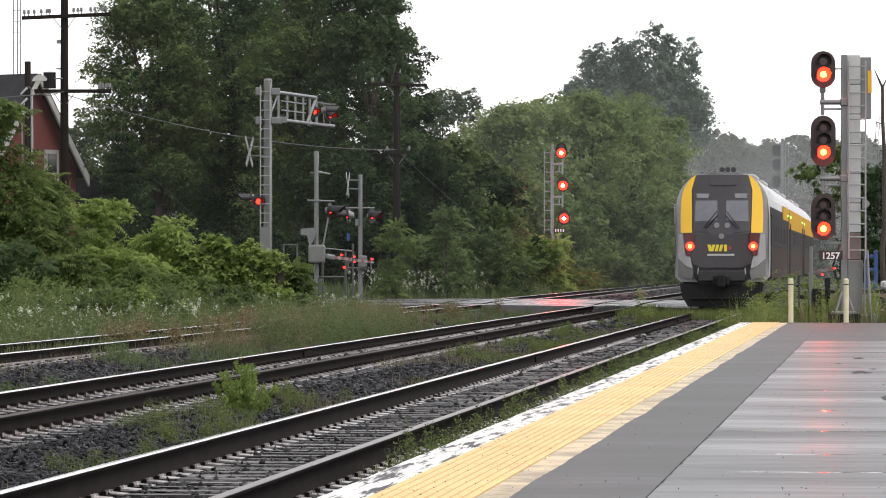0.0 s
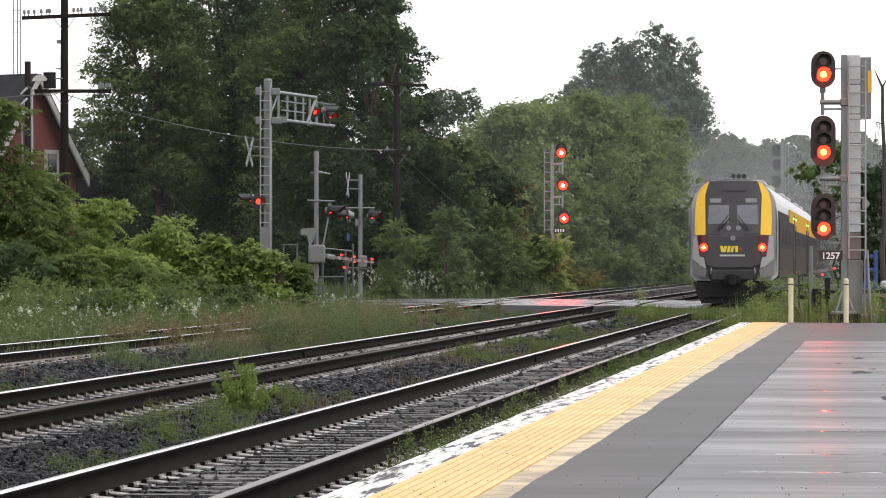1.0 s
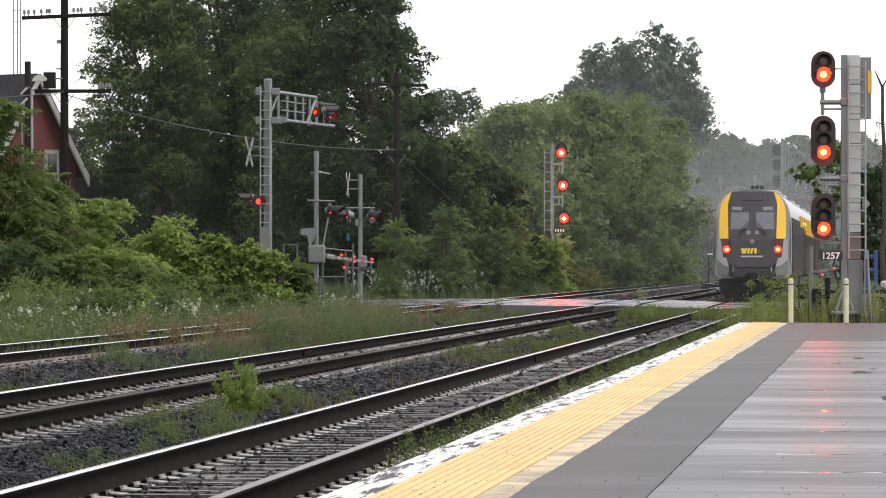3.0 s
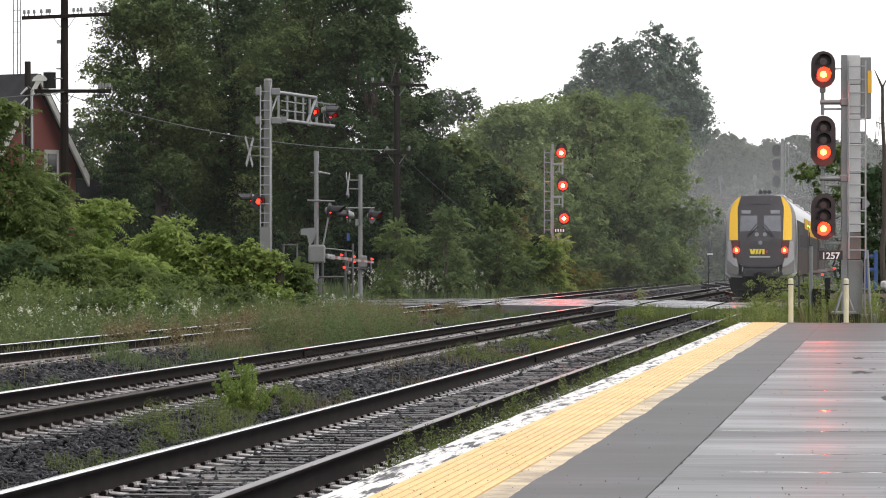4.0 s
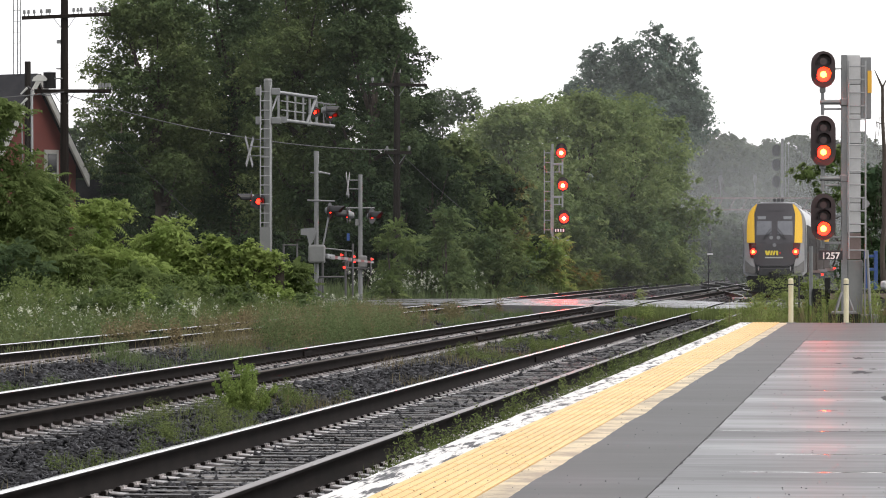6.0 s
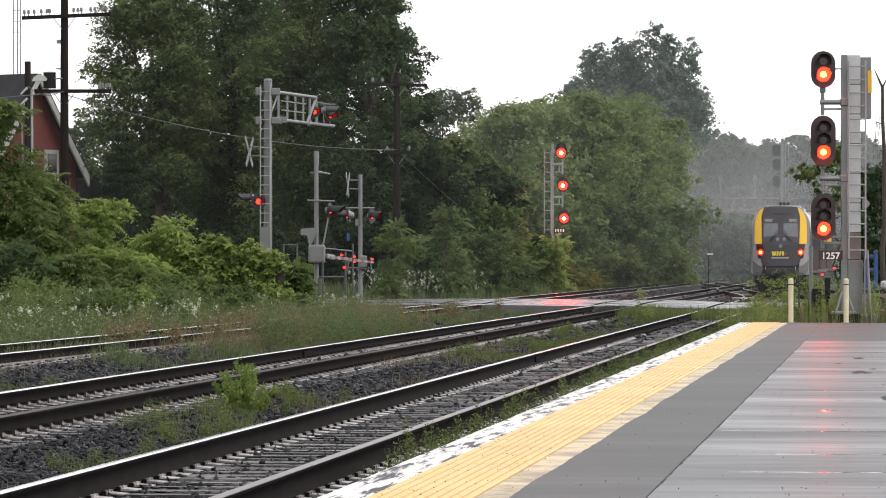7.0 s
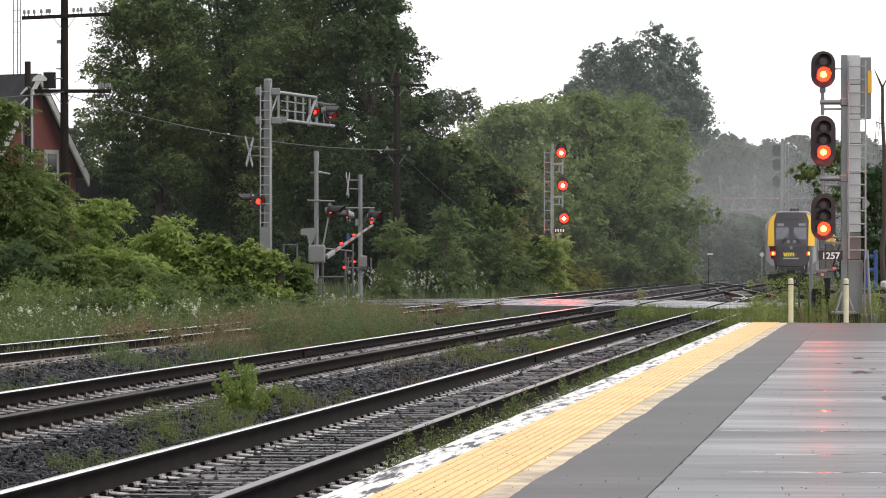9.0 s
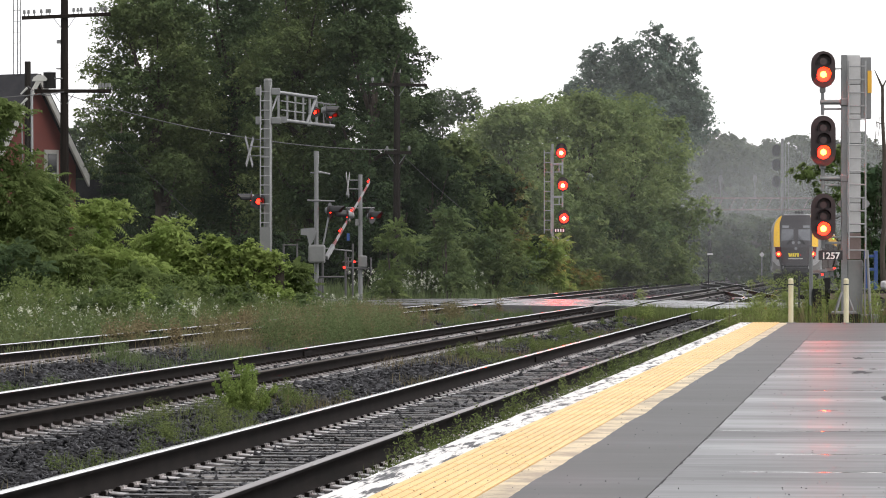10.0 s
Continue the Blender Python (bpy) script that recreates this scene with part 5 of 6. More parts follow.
    signal_head(ob, -0.5, -0.12, 2.03 + dz, 3.12 + dz, 0.285, 2.30 + dz, [2.85 + dz, 2.58 + dz], 0.085)
    plate = part("number_plate", box(B(), -0.33, -0.14, 1.685 + dz, 0.56, 0.02, 0.22, 0.005), M["black"], ob, "black plate with white numerals")
    cu = bpy.data.curves.new("numerals", "FONT")
    cu.body, cu.size, cu.align_x, cu.extrude, cu.offset = "1257", 0.215, "CENTER", 0.002, 0.004
    tx = new("numerals_curve", cu)
    bpy.context.view_layer.update()
    me = bpy.data.meshes.new_from_object(tx.evaluated_get(bpy.context.evaluated_depsgraph_get()))
    bpy.data.objects.remove(tx)
    me.materials.clear()
    me.materials.append(M["white_paint"])
    num = new("numerals", me)
    num.parent = plate
    num.matrix_basis = pose(-0.33, -0.155, 1.60 + dz, 90, 0, 0)
    sh = B()
    box(sh, 0.52, 0.2, 5.58 + dz, 0.25, 0.3, 1.44, 0.02)
    part("side_case", sh, M["galv"], ob, "grey side case")
    part("yellow_plate", box(B(), 0.60, 0.04, 5.72 + dz, 0.10, 0.01, 0.52), M["yellow_sign"], ob, "yellow plate")
    wing = prism(B(), [(0.42, 3.13), (0.56, 3.05), (0.60, 2.98), (0.56, 2.91), (0.42, 2.85)], "y", -0.02, 0.0)
    prism(wing, [(0.0, 3.13), (-0.13, 3.03), (-0.16, 2.98), (-0.13, 2.93), (0.0, 2.85)], "y", -0.02, 0.0)
    part("ladder_shield", wing, M["galv"], ob)


def far_signal():
    ob = empty("signal_mast", pose(6.0, 214.0, 0.0), "grey signal mast with ladder and three red lamps", "railway signal", "railway signals")
    part("post", box(B(), -0.07, 0, 4.1, 0.12, 0.12, 7.7, 0.015), M["galv_pale"], ob)
    ladder(ob, -0.52, -0.16, -0.1, 3.1, 7.6, 0.52, "galv_pale", 0.024)
    for x, z0, z1, lit, dark in ((0.39, 7.15, 8.0, 7.46, [7.82]), (0.48, 5.36, 6.15, 5.69, []), (0.54, 3.55, 4.4, 3.92, [])):
        signal_head(ob, x, -0.12, z0, z1, 0.31, lit, dark, 0.13, "lamp_beam")
    for z in (6.85, 5.08):
        a = B()
        box(a, 0.18, -0.05, z, 0.66, 0.12, 0.12, 0.02)
        box(a, 0.16, -0.05, z - 0.42, 0.5, 0.05, 0.05, 0.01)
        rod(a, (0.46, -0.05, z + 0.3), (0.46, -0.05, z - 0.55), 0.05)
        rod(a, (0.28, -0.05, z), (0.28, -0.05, z - 0.42), 0.03)
        part("bracket", a, M["galv_pale"], ob)
    plate = part("number_plate", box(B(), 0.30, -0.14, 3.27, 0.62, 0.02, 0.22, 0.005), M["black"], ob, "black plate with pale bars")
    for k in range(4):
        part("plate_bar", box(B(), 0.09 + k * 0.14, -0.155, 3.27, 0.08, 0.006, 0.15), M["white_paint"], plate)
    leg = B()
    for q in (-1, 1):
        rod(leg, (0.1, 0, 3.1), (0.1 + q * 0.55, 0, 1.9), 0.035)
        rod(leg, (0.1 - q * 0.35, 0, 2.4), (0.1 + q * 0.7, 0, 2.75), 0.025)
        rod(leg, (0.1 + q * 0.55, 0, 1.9), (0.1 + q * 0.55, 0, -0.2), 0.035)
    part("pedestal", leg, M["galv_pale"], ob)


def distant_signal():
    ob = empty("signal_mast", pose(28.2, 330.0, -0.3), "distant grey signal mast with dark lamp heads", "railway signal", "railway signals")
    part("post", box(B(), 0.1, 0, 6.0, 0.22, 0.22, 12.4), M["galv"], ob)
    for z in (11.2, 10.0, 8.6):
        part("signal_head", capsule(B(), -0.40, -0.04, 0.2, z - 0.5, z + 0.5, 0.34), M["black"], ob)
        part("bracket", box(B(), -0.2, 0.2, z, 0.6, 0.1, 0.1), M["galv"], ob)
    part("ladder", rod(rod(B(), (0.35, 0, 2), (0.35, 0, 11.8), 0.03), (0.65, 0, 2), (0.65, 0, 11.8), 0.03), M["galv"], ob)


def signal_bridge():
    """A low truss bridge over the far line, with two small heads on it."""
    ob = empty("signal_bridge", pose(24.3, 322.0, -0.3), "distant dark steel signal bridge across the line", "signal bridge")
    for z in (6.15, 7.1):
        part("chord", box(B(), 1.5, 0, z, 9.5, 0.14, 0.10), M["brown_panel"], ob)
    for i in range(9):
        part("lattice_bar", rod(B(), (-3.0 + i, 0, 6.15), (-2.5 + i, 0, 7.1), 0.028, seg=6), M["brown_panel"], ob)
    part("post", rod(rod(B(), (-2.6, 0, 0), (-2.6, 0, 6.4), 0.16), (-4.6, 0, 5.2), (-3.1, 0, 6.4), 0.08), M["train_dark"], ob)
    for x in (-1.7, 1.1):
        part("signal_head", rod(capsule(B(), x, -0.05, 0.1, 8.3, 9.0, 0.16), (x, 0.1, 7.05), (x, 0.1, 8.6), 0.05), M["grey_box"], ob)
    sg = empty("line_sign", pose(26.0, 322.5, 0.0), "small white diamond sign on a post", "sign")
    part("board", box(B(), 0, 0, 2.2, 0.32, 0.03, 0.32, 0.0, Matrix.Translation((0, 0, 2.2)) @ Matrix.Rotation(radians(45), 4, "Y") @ Matrix.Translation((0, 0, -2.2))), M["trim"], sg)
    part("post", rod(B(), (0, 0.05, -0.4), (0, 0.05, 2.3), 0.04), M["galv"], sg)


def bell_lamp(parent, x, y, z, turn, lit, size=0.2, long=0.42):
    """A crossing flasher: round backboard, case, long hood and red lens, turned about its post."""
    m = pose(x, y, z, 0, 0, turn)
    b = B()
    rod(b, (0, 0.0, 0), (0, 0.02, 0), size * 1.45, seg=20)
    lamp = part("flasher", b, M["black"], parent, "black crossing flasher with red lens")
    lamp.matrix_basis = m
    c = B()
    rod(c, (0, 0.022, 0), (0, 0.16, 0), size * 0.85, size * 0.5, 14)
    part("lamp_case", c, M["galv"], lamp)
    part("visor", hood(B(), 0, -0.002, 0, size * 0.85, long), M["black"], lamp)
    round_lamp(lamp, "lens", 0, -0.003, 0, size * 0.5, M["lamp_red" if lit else "lamp_dim"], "lit red lens", 0.02)
    return lamp


def crossbuck(parent, x, y, z, turn, size=1.15):
    m = pose(x, y, z, 0, 0, turn)
    for i, a in enumerate((42, -42)):
        b = B()
        box(b, 0, 0.012 * i * 2, 0, 0.17, 0.014, size, 0.003, Matrix.Rotation(radians(a), 4, "Y"))
        o = part("crossbuck_board", b, M["galv"], parent, "grey back of a crossing board")
        o.matrix_basis = m
    return o


def cantilever_mast():
    Y = 129.0
    ob = empty("crossing_gantry", pose(-5.71, Y, 0.0), "galvanised crossing mast with cantilever arm and red flashers", "crossing signal", "crossing signals")
    b = B()
    rod(b, (0, 0, 0), (0, 0, 7.45), 0.135, 0.135, 16)
    rod(b, (0, 0, 7.45), (0, 0, 7.52), 0.15, 0.10, 16)
    part("post", b, M["grey_box"], ob)
    ladder(ob, -0.235, 0.08, -0.22, 1.4, 7.3, 0.305)
    part("ladder_guard", box(B(), -0.08, -0.26, 2.0, 0.34, 0.03, 1.35), M["grey_box"], ob, "grey ladder guard plate")
    for z in (7.1, 6.15):
        part("clamp", box(B(), -0.3, 0, z, 0.2, 0.2, 0.26, 0.02), M["galv"], ob)
        part("clamp", box(B(), 0.25, 0, z, 0.3, 0.2, 0.22, 0.02), M["galv"], ob)
    # the arm reaches away over the road
    end = Vector((1.95, 7.2, 0))
    arm = part("cantilever_arm", rod(rod(B(), (0.05, 0.1, 7.12), tuple(end * 0.72 + Vector((0, 0, 7.12))), 0.055),
                                     (0.05, 0.1, 6.22), tuple(end + Vector((0, 0, 6.22))), 0.055), M["galv"], ob, "open steel lattice arm")
    for k in (0.15, 0.28, 0.4, 0.52, 0.62, 0.72):
        p = end * k
        part("lattice_bar", rod(B(), (p.x, p.y, 6.22), (p.x, p.y, 7.12), 0.035, seg=8), M["galv"], arm)
        part("lattice_bar", rod(B(), (p.x, p.y + 0.35, 6.22), (p.x, p.y + 0.35, 7.12), 0.028, seg=8), M["galv"], arm)
    part("lattice_bar", rod(B(), (end.x * 0.58, end.y * 0.58, 6.22), (end.x * 0.72, end.y * 0.72, 7.1), 0.05, seg=8), M["galv"], arm)
    part("lattice_bar", rod(B(), (0.05, 0.1, 6.3), (0.3, 1.2, 7.1), 0.03, seg=8), M["galv"], arm)
    for z in (6.55, 6.85):
        p, q = end * 0.15, end * 0.52
        part("lattice_bar", rod(B(), (p.x + 0.08, p.y + 0.3, z), (q.x + 0.08, q.y + 0.3, z), 0.02, seg=6), M["galv"], arm)
    part("arm_bracket", box(B(), 0.42, 0.6, 6.2, 0.36, 0.06, 0.2, 0.01), M["galv"], arm)
    for k in (0.74, 0.84, 0.94):
        p = end * k
        part("handrail", rod(rod(B(), (p.x, p.y, 6.22), (p.x, p.y, 7.02 - (k - 0.7) * 0.5), 0.02), (p.x - 0.12, p.y, 6.95), (p.x + 0.2, p.y, 6.95), 0.02), M["galv"], arm)
    bell_lamp(ob, 1.36, 5.0, 6.62, 20, True, 0.13, 0.3)
    bell_lamp(ob, 1.84, 6.6, 6.55, 34, True, 0.13, 0.4)
    bell_lamp(ob, 1.72, 6.1, 6.72, 100, False, 0.17, 0.45)
    crossbuck(ob, -0.60, 0.1, 5.14, 76, 1.25)
    part("crossbuck_arm", rod(rod(B(), (-0.6, 0.1, 5.30), (0, 0, 5.30), 0.02), (-0.6, 0.1, 5.0), (0, 0, 5.0), 0.02), M["galv"], ob)
    part("flasher_arm", rod(rod(B(), (-0.45, 0, 3.65), (0.1, 0, 3.65), 0.03), (-0.3, 0, 3.65), (-0.3, 0, 3.45), 0.03), M["galv"], ob)
    bell_lamp(ob, -0.3, -0.16, 3.51, 18, True, 0.17, 0.22)
    bell_lamp(ob, -0.55, 0.1, 3.62, -82, False, 0.17, 0.45)


def gate_mast():
    Y = 129.0
    ob = empty("crossing_gate", pose(-4.13, Y, 0.0), "grey crossing gate post with mechanism box and flashers", "crossing gate", "crossing gates")
    b = B()
    rod(b, (0, 0, 0), (0, 0, 4.75), 0.075, 0.07, 14)
    rod(b, (0, 0, 4.75), (0, 0, 5.15), 0.085, 0.085, 14)
    part("post", b, M["galv"], ob)
    part("cross_arm", rod(box(B(), 0.05, 0, 4.45, 0.5, 0.05, 0.05, 0.01), (0.0, 0, 4.5), (0.45, 0.0, 4.4), 0.03), M["galv"], ob)
    part("flasher_arm", rod(box(B(), 0, 0, 3.54, 0.34, 0.2, 0.06, 0.02), (-0.3, 0, 3.55), (0.6, 0, 3.52), 0.025), M["galv"], ob)
    bell_lamp(ob, 0.45, 0.0, 3.22, 72, True, 0.18, 0.5)
    bell_lamp(ob, 1.0, 0.3, 3.08, -82, False, 0.18, 0.5)
    part("mechanism_box", box(B(), 0.02, -0.05, 1.8, 0.54, 0.5, 0.60, 0.06), M["grey_box"], ob, "grey gate mechanism box")
    part("weight", prism(B(), [(-0.5, 2.62), (-0.05, 2.66), (0.0, 2.5), (-0.1, 2.2), (-0.22, 2.05), (-0.3, 2.4), (-0.5, 2.42)], "y", -0.25, -0.18), M["galv"], ob, "grey counterweight plates")
    part("stay", rod(B(), (0.42, 0, 3.1), (0.22, 0, 2.1), 0.03), M["galv"], ob)
    part("lower_rail", rod(rod(B(), (-0.3, 0.1, 1.05), (0.9, 0.3, 1.05), 0.03), (0.1, 0, 1.0), (0.1, 0, 0), 0.08), M["wire"], ob)
    return ob


def gate_arm():
    """The striped arm; it turns on the pin at its foot and lies along its own y."""
    ob = empty("gate_arm", pose(-3.78, 129.0, 1.72), "red and white striped gate arm with small red lamps", "gate arm", "crossing gates")
    part("fork", rod(box(B(), 0, 0.35, 0, 0.12, 1.0, 0.16, 0.03), (-0.1, -0.3, 0.02), (0.05, 0.2, 0.0), 0.05), M["galv"], ob)
    for i in range(12):
        part("stripe", box(B(), 0, 0.85 + (i + 0.5) * 0.45, 0, 0.04, 0.45, 0.105 - 0.004 * i), M["arm_white" if i % 2 else "arm_red"], ob)
    for y, lit in ((1.9, 1), (3.6, 1), (6.1, 1)):
        lamp = part("arm_lamp", box(B(), 0, y, 0.10, 0.06, 0.12, 0.10, 0.01), M["black"], ob)
        for s in (-1, 1):
            rod_b = rod(B(), (0, y + s * 0.06, 0.11), (0, y + s * 0.075, 0.11), 0.036, seg=12)
            part("lens", rod_b, M["lamp_soft"], lamp, "lit red lens")
    return ob


def second_gate():
    ob = empty("crossing_gate", pose(-2.84, 136.0, 0.0), "grey crossing gate post with crossbuck and flashers", "crossing gate", "crossing gates")
    part("post", rod(B(), (0, 0, 0), (0, 0, 4.55), 0.075, 0.07, 14), M["galv"], ob)
    part("flasher_arm", rod(rod(B(), (-0.5, 0, 3.4), (0.5, 0, 3.4), 0.025), (0, 0, 3.4), (0, 0.1, 3.4), 0.06), M["galv"], ob)
    bell_lamp(ob, -0.38, 0.0, 3.15, -95, False, 0.18, 0.45)
    bell_lamp(ob, 0.40, -0.1, 3.12, 62, True, 0.18, 0.4)
    crossbuck(ob, -0.42, 0.0, 4.2, 83, 1.05)
    part("crossbuck_arm", rod(rod(B(), (-0.4, 0, 4.35), (0, 0, 4.35), 0.02), (-0.4, 0, 4.05), (0, 0, 4.05), 0.02), M["galv"], ob)
    part("relay_box", box(B(), -0.12, -0.1, 2.9, 0.12, 0.12, 0.22, 0.02), M["grey_box"], ob)
    part("blue_plate", box(B(), -0.42, 0, 2.4, 0.1, 0.02, 0.25), M["blue"], ob, "small blue plate")
    part("mechanism_box", box(B(), 0.08, -0.05, 1.55, 0.3, 0.3, 0.42, 0.05), M["grey_box"], ob, "grey gate mechanism box")
    for s in (-0.42, 0.36):
        part("weight_arm", box(B(), s, -0.1, 1.4, 0.05, 0.3, 0.6, 0.02), M["wire"], ob)
    part("side_post", rod(B(), (-0.5, -0.25, 0), (-0.5, -0.25, 1.95), 0.035, seg=8), M["wire"], ob)
    part("side_rail", rod(rod(B(), (-0.6, -0.26, 1.55), (0.05, -0.1, 1.55), 0.025), (-0.6, -0.26, 1.35), (0.4, -0.1, 1.3), 0.03), M["wire"], ob)
    part("lamp", round_lamp_mesh(-0.2, -0.3, 1.55, 0.04), M["lamp_soft"], ob, "lit red lamp")
    part("lamp", round_lamp_mesh(-0.55, -0.3, 1.35, 0.04), M["lamp_soft"], ob, "lit red lamp")


def round_lamp_mesh(x, y, z, r):
    return rod(B(), (x, y - 0.03, z), (x, y, z), r, seg=12)


def switch_stand():
    ob = empty("switch_stand", pose(15.5, 231.0, -0.25), "low switch stand with small white target plates", "switch stand")
    part("post", rod(B(), (0, 0, 0), (0, 0, 2.3), 0.03), M["train_dark"], ob)
    part("target", box(B(), 0.1, -0.06, 2.28, 0.32, 0.02, 0.08, 0.005), M["white_paint"], ob, "white target plate")
    part("base", box(B(), -0.15, 0, 0.25, 0.55, 0.4, 0.3, 0.04), M["train_dark"], ob, "dark switch machine")


switch_stand()
near_signal()
far_signal()
distant_signal()
signal_bridge()
cantilever_mast()
gate_mast()
arm = gate_arm()
second_gate()


# ---- poles, house, fences and what stands beside the platform ----
def bollard(x, y):
    ob = empty("bollard", pose(x, y, 0.15), "pale yellow steel bollard with a dark band", "bollard", "bollards at the platform end")
    b = B()
    rod(b, (0, 0, 0), (0, 0, 0.98), 0.057, 0.057, 18)
    rod(b, (0, 0, 0.98), (0, 0, 1.01), 0.057, 0.035, 18)
    part("tube", b, M["bollard"], ob, smooth=False)
    part("band", rod(B(), (0, 0, 0.86), (0, 0, 0.885), 0.06, 0.06, 18), M["black"], ob)
    part("foot", box(B(), 0, 0, 0.01, 0.2, 0.2, 0.02, 0.004), M["galv"], ob)


bollard(7.80, 88.7)
bollard(9.02, 88.5)


def equipment_post():
    ob = empty("equipment_post", pose(8.72, 93.5, 0.0), "slender grey post with a dark box and small red lamp", "post")
    part("post", rod(B(), (-0.02, 0, 0.5), (-0.02, 0, 1.9), 0.045), M["galv"], ob)
    part("foot_box", box(B(), 0.12, 0, 0.42, 0.2, 0.22, 0.95, 0.02), M["train_dark"], ob, "dark box")
    st = empty("marker_stake", pose(8.55, 95.0, 0.0), "thin dark steel stake in the grass", "stake")
    part("stake", rod(B(), (0, 0, -0.1), (0, 0, 1.2), 0.022), M["black"], st)


def trailer():
    ob = empty("flat_trailer", pose(10.9, 97.0, -0.05), "dark flat trailer with blue stakes and spoked wheels", "trailer")
    part("deck", box(B(), 0.2, 0, 0.86, 3.4, 1.8, 0.10, 0.02), M["train_dark"], ob, "dark deck")
    part("side_rail", box(B(), 0.2, -0.92, 0.74, 3.4, 0.06, 0.14, 0.01), M["brown_panel"], ob, "faded brown side rail")
    for x in (-0.62, -0.38, 0.9):
        part("stake", box(B(), x, -0.85, 1.35, 0.09, 0.08, 1.0, 0.01), M["blue"], ob, "blue painted stake")
    for z in (1.08, 1.4, 1.72):
        part("stake_brace", box(B(), -0.5, -0.85, z, 0.16, 0.05, 0.07, 0.01), M["blue"], ob, "blue painted brace")
    part("bundle", box(B(), 0.25, -0.5, 1.02, 0.9, 0.6, 0.2, 0.06), M["white_panel"], ob, "white wrapped bundle")
    for x in (-0.4, 0.22, 1.2):
        w = B()
        rod(w, (x, -0.8, 0.42), (x, -0.95, 0.42), 0.34, 0.34, 24)
        wheel = part("wheel", w, M["black"], ob, "black rubber tyre")
        for k in range(5):
            a = k * 1.2566
            part("spoke", rod(B(), (x, -0.965, 0.42), (x + 0.2 * math.cos(a), -0.965, 0.42 + 0.2 * math.sin(a)), 0.022, seg=6), M["white_panel"], wheel)
    part("drawbar", box(B(), -1.7, 0, 0.72, 1.0, 0.12, 0.1, 0.02), M["train_dark"], ob)
    part("jack", rod(box(B(), -1.5, -0.3, 0.95, 0.14, 0.1, 0.5, 0.02), (-1.5, -0.3, 0.75), (-1.5, -0.3, -0.1), 0.04), M["train_dark"], ob)


equipment_post()
trailer()


def pin_insulators(parent, xs, y, z):
    for x in xs:
        part("insulator", rod(rod(B(), (x, y, z), (x, y, z + 0.10), 0.02, seg=6), (x, y, z + 0.08), (x, y, z + 0.22), 0.06, 0.045, 8), M["grey_box"], parent)


def utility_pole(x, y, top, arms, label):
    ob = empty("utility_pole", pose(x, y, height(x, y)), label, "utility pole", "utility poles")
    part("pole", rod(B(), (0, 0, -0.2), (0, 0, top), 0.17, 0.125, 14), M["pole_wood"], ob)
    for z, x0, x1, tilt, xs in arms:
        a = B()
        box(a, (x0 + x1) / 2, -0.14, z, x1 - x0, 0.11, 0.13, 0.01)
        arm_ob = part("cross_arm", a, M["pole_wood"], ob)
        arm_ob.matrix_basis = Matrix.Translation((0, 0, z)) @ Matrix.Rotation(radians(tilt), 4, "Y") @ Matrix.Translation((0, 0, -z))
        pin_insulators(arm_ob, xs, -0.14, z + 0.06)
        for s in (-1, 1):
            part("brace", rod(B(), (s * 0.38, -0.1, z - 0.05), (s * 0.1, -0.15, z - 0.45), 0.015, seg=6), M["galv"], arm_ob)
    return ob


pole = utility_pole(-13.4, 140, 13.5, ((10.1, -1.50, 1.65, -2.5, (-1.4, -1.25, -1.05, -0.8, -0.6, -0.5, 0.35, 0.5, 0.62, 0.95, 1.1, 1.35, 1.5)),
                                       (7.45, -1.05, 1.65, 0, (1.25, 1.37, 1.49, 1.6))), "dark wooden utility pole with two insulator crossarms")
part("transformer", rod(B(), (-0.52, -0.05, 7.55), (-0.52, -0.05, 8.1), 0.23, 0.22, 18), M["train_dark"], pole, "dark transformer can")
part("transformer_lid", rod(B(), (-0.52, -0.05, 8.1), (-0.52, -0.05, 8.14), 0.25, 0.2, 18), M["galv"], pole)
part("bracket", rod(rod(B(), (-0.3, 0, 8.25), (0.0, 0, 8.25), 0.03), (-0.3, 0, 7.9), (0, 0, 7.9), 0.03), M["galv"], pole)
lampo = B()
prism(lampo, [(-1.12, 7.80), (-0.62, 7.80), (-0.58, 7.88), (-0.70, 8.0), (-0.92, 8.02), (-1.06, 7.93)], "y", -0.35, -0.1)
part("street_light", lampo, M["trim"], pole, "pale street light head")
part("light_arm", rod(B(), (-0.65, -0.22, 7.9), (0, -0.1, 7.9), 0.025), M["galv"], pole)
part("cable_clamp", box(B(), -0.2, -0.1, 9.2, 0.14, 0.1, 0.14, 0.02), M["galv"], pole)
stub = empty("service_pole", pose(-15.75, 150, height(-15.75, 150)), "short dark pole with cable conduits beside the house", "utility pole", "utility poles")
part("pole", rod(B(), (0, 0, -0.2), (0, 0, 9.0), 0.13, 0.12, 12), M["pole_wood"], stub)
part("conduit", rod(B(), (0.2, -0.1, 3.0), (0.16, -0.1, 7.9), 0.05), M["galv_pale"], stub, "pale grey conduit")
part("conduit", rod(B(), (-0.14, -0.14, 3.0), (-0.2, -0.14, 6.8), 0.03), M["galv"], stub)
for z in (8.0, 7.6):
    part("insulator", rod(B(), (0.0, -0.1, z), (-0.25, -0.15, z - 0.25), 0.05, 0.03, 8), M["trim"], stub)
utility_pole(-1.9, 163, 9.4, ((8.9, -1.15, 1.25, 1, (-1.0, -0.6, 0.6, 1.05)), (6.1, -0.5, 0.6, 0, (-0.4, 0.5))), "dark wooden utility pole among the trees")


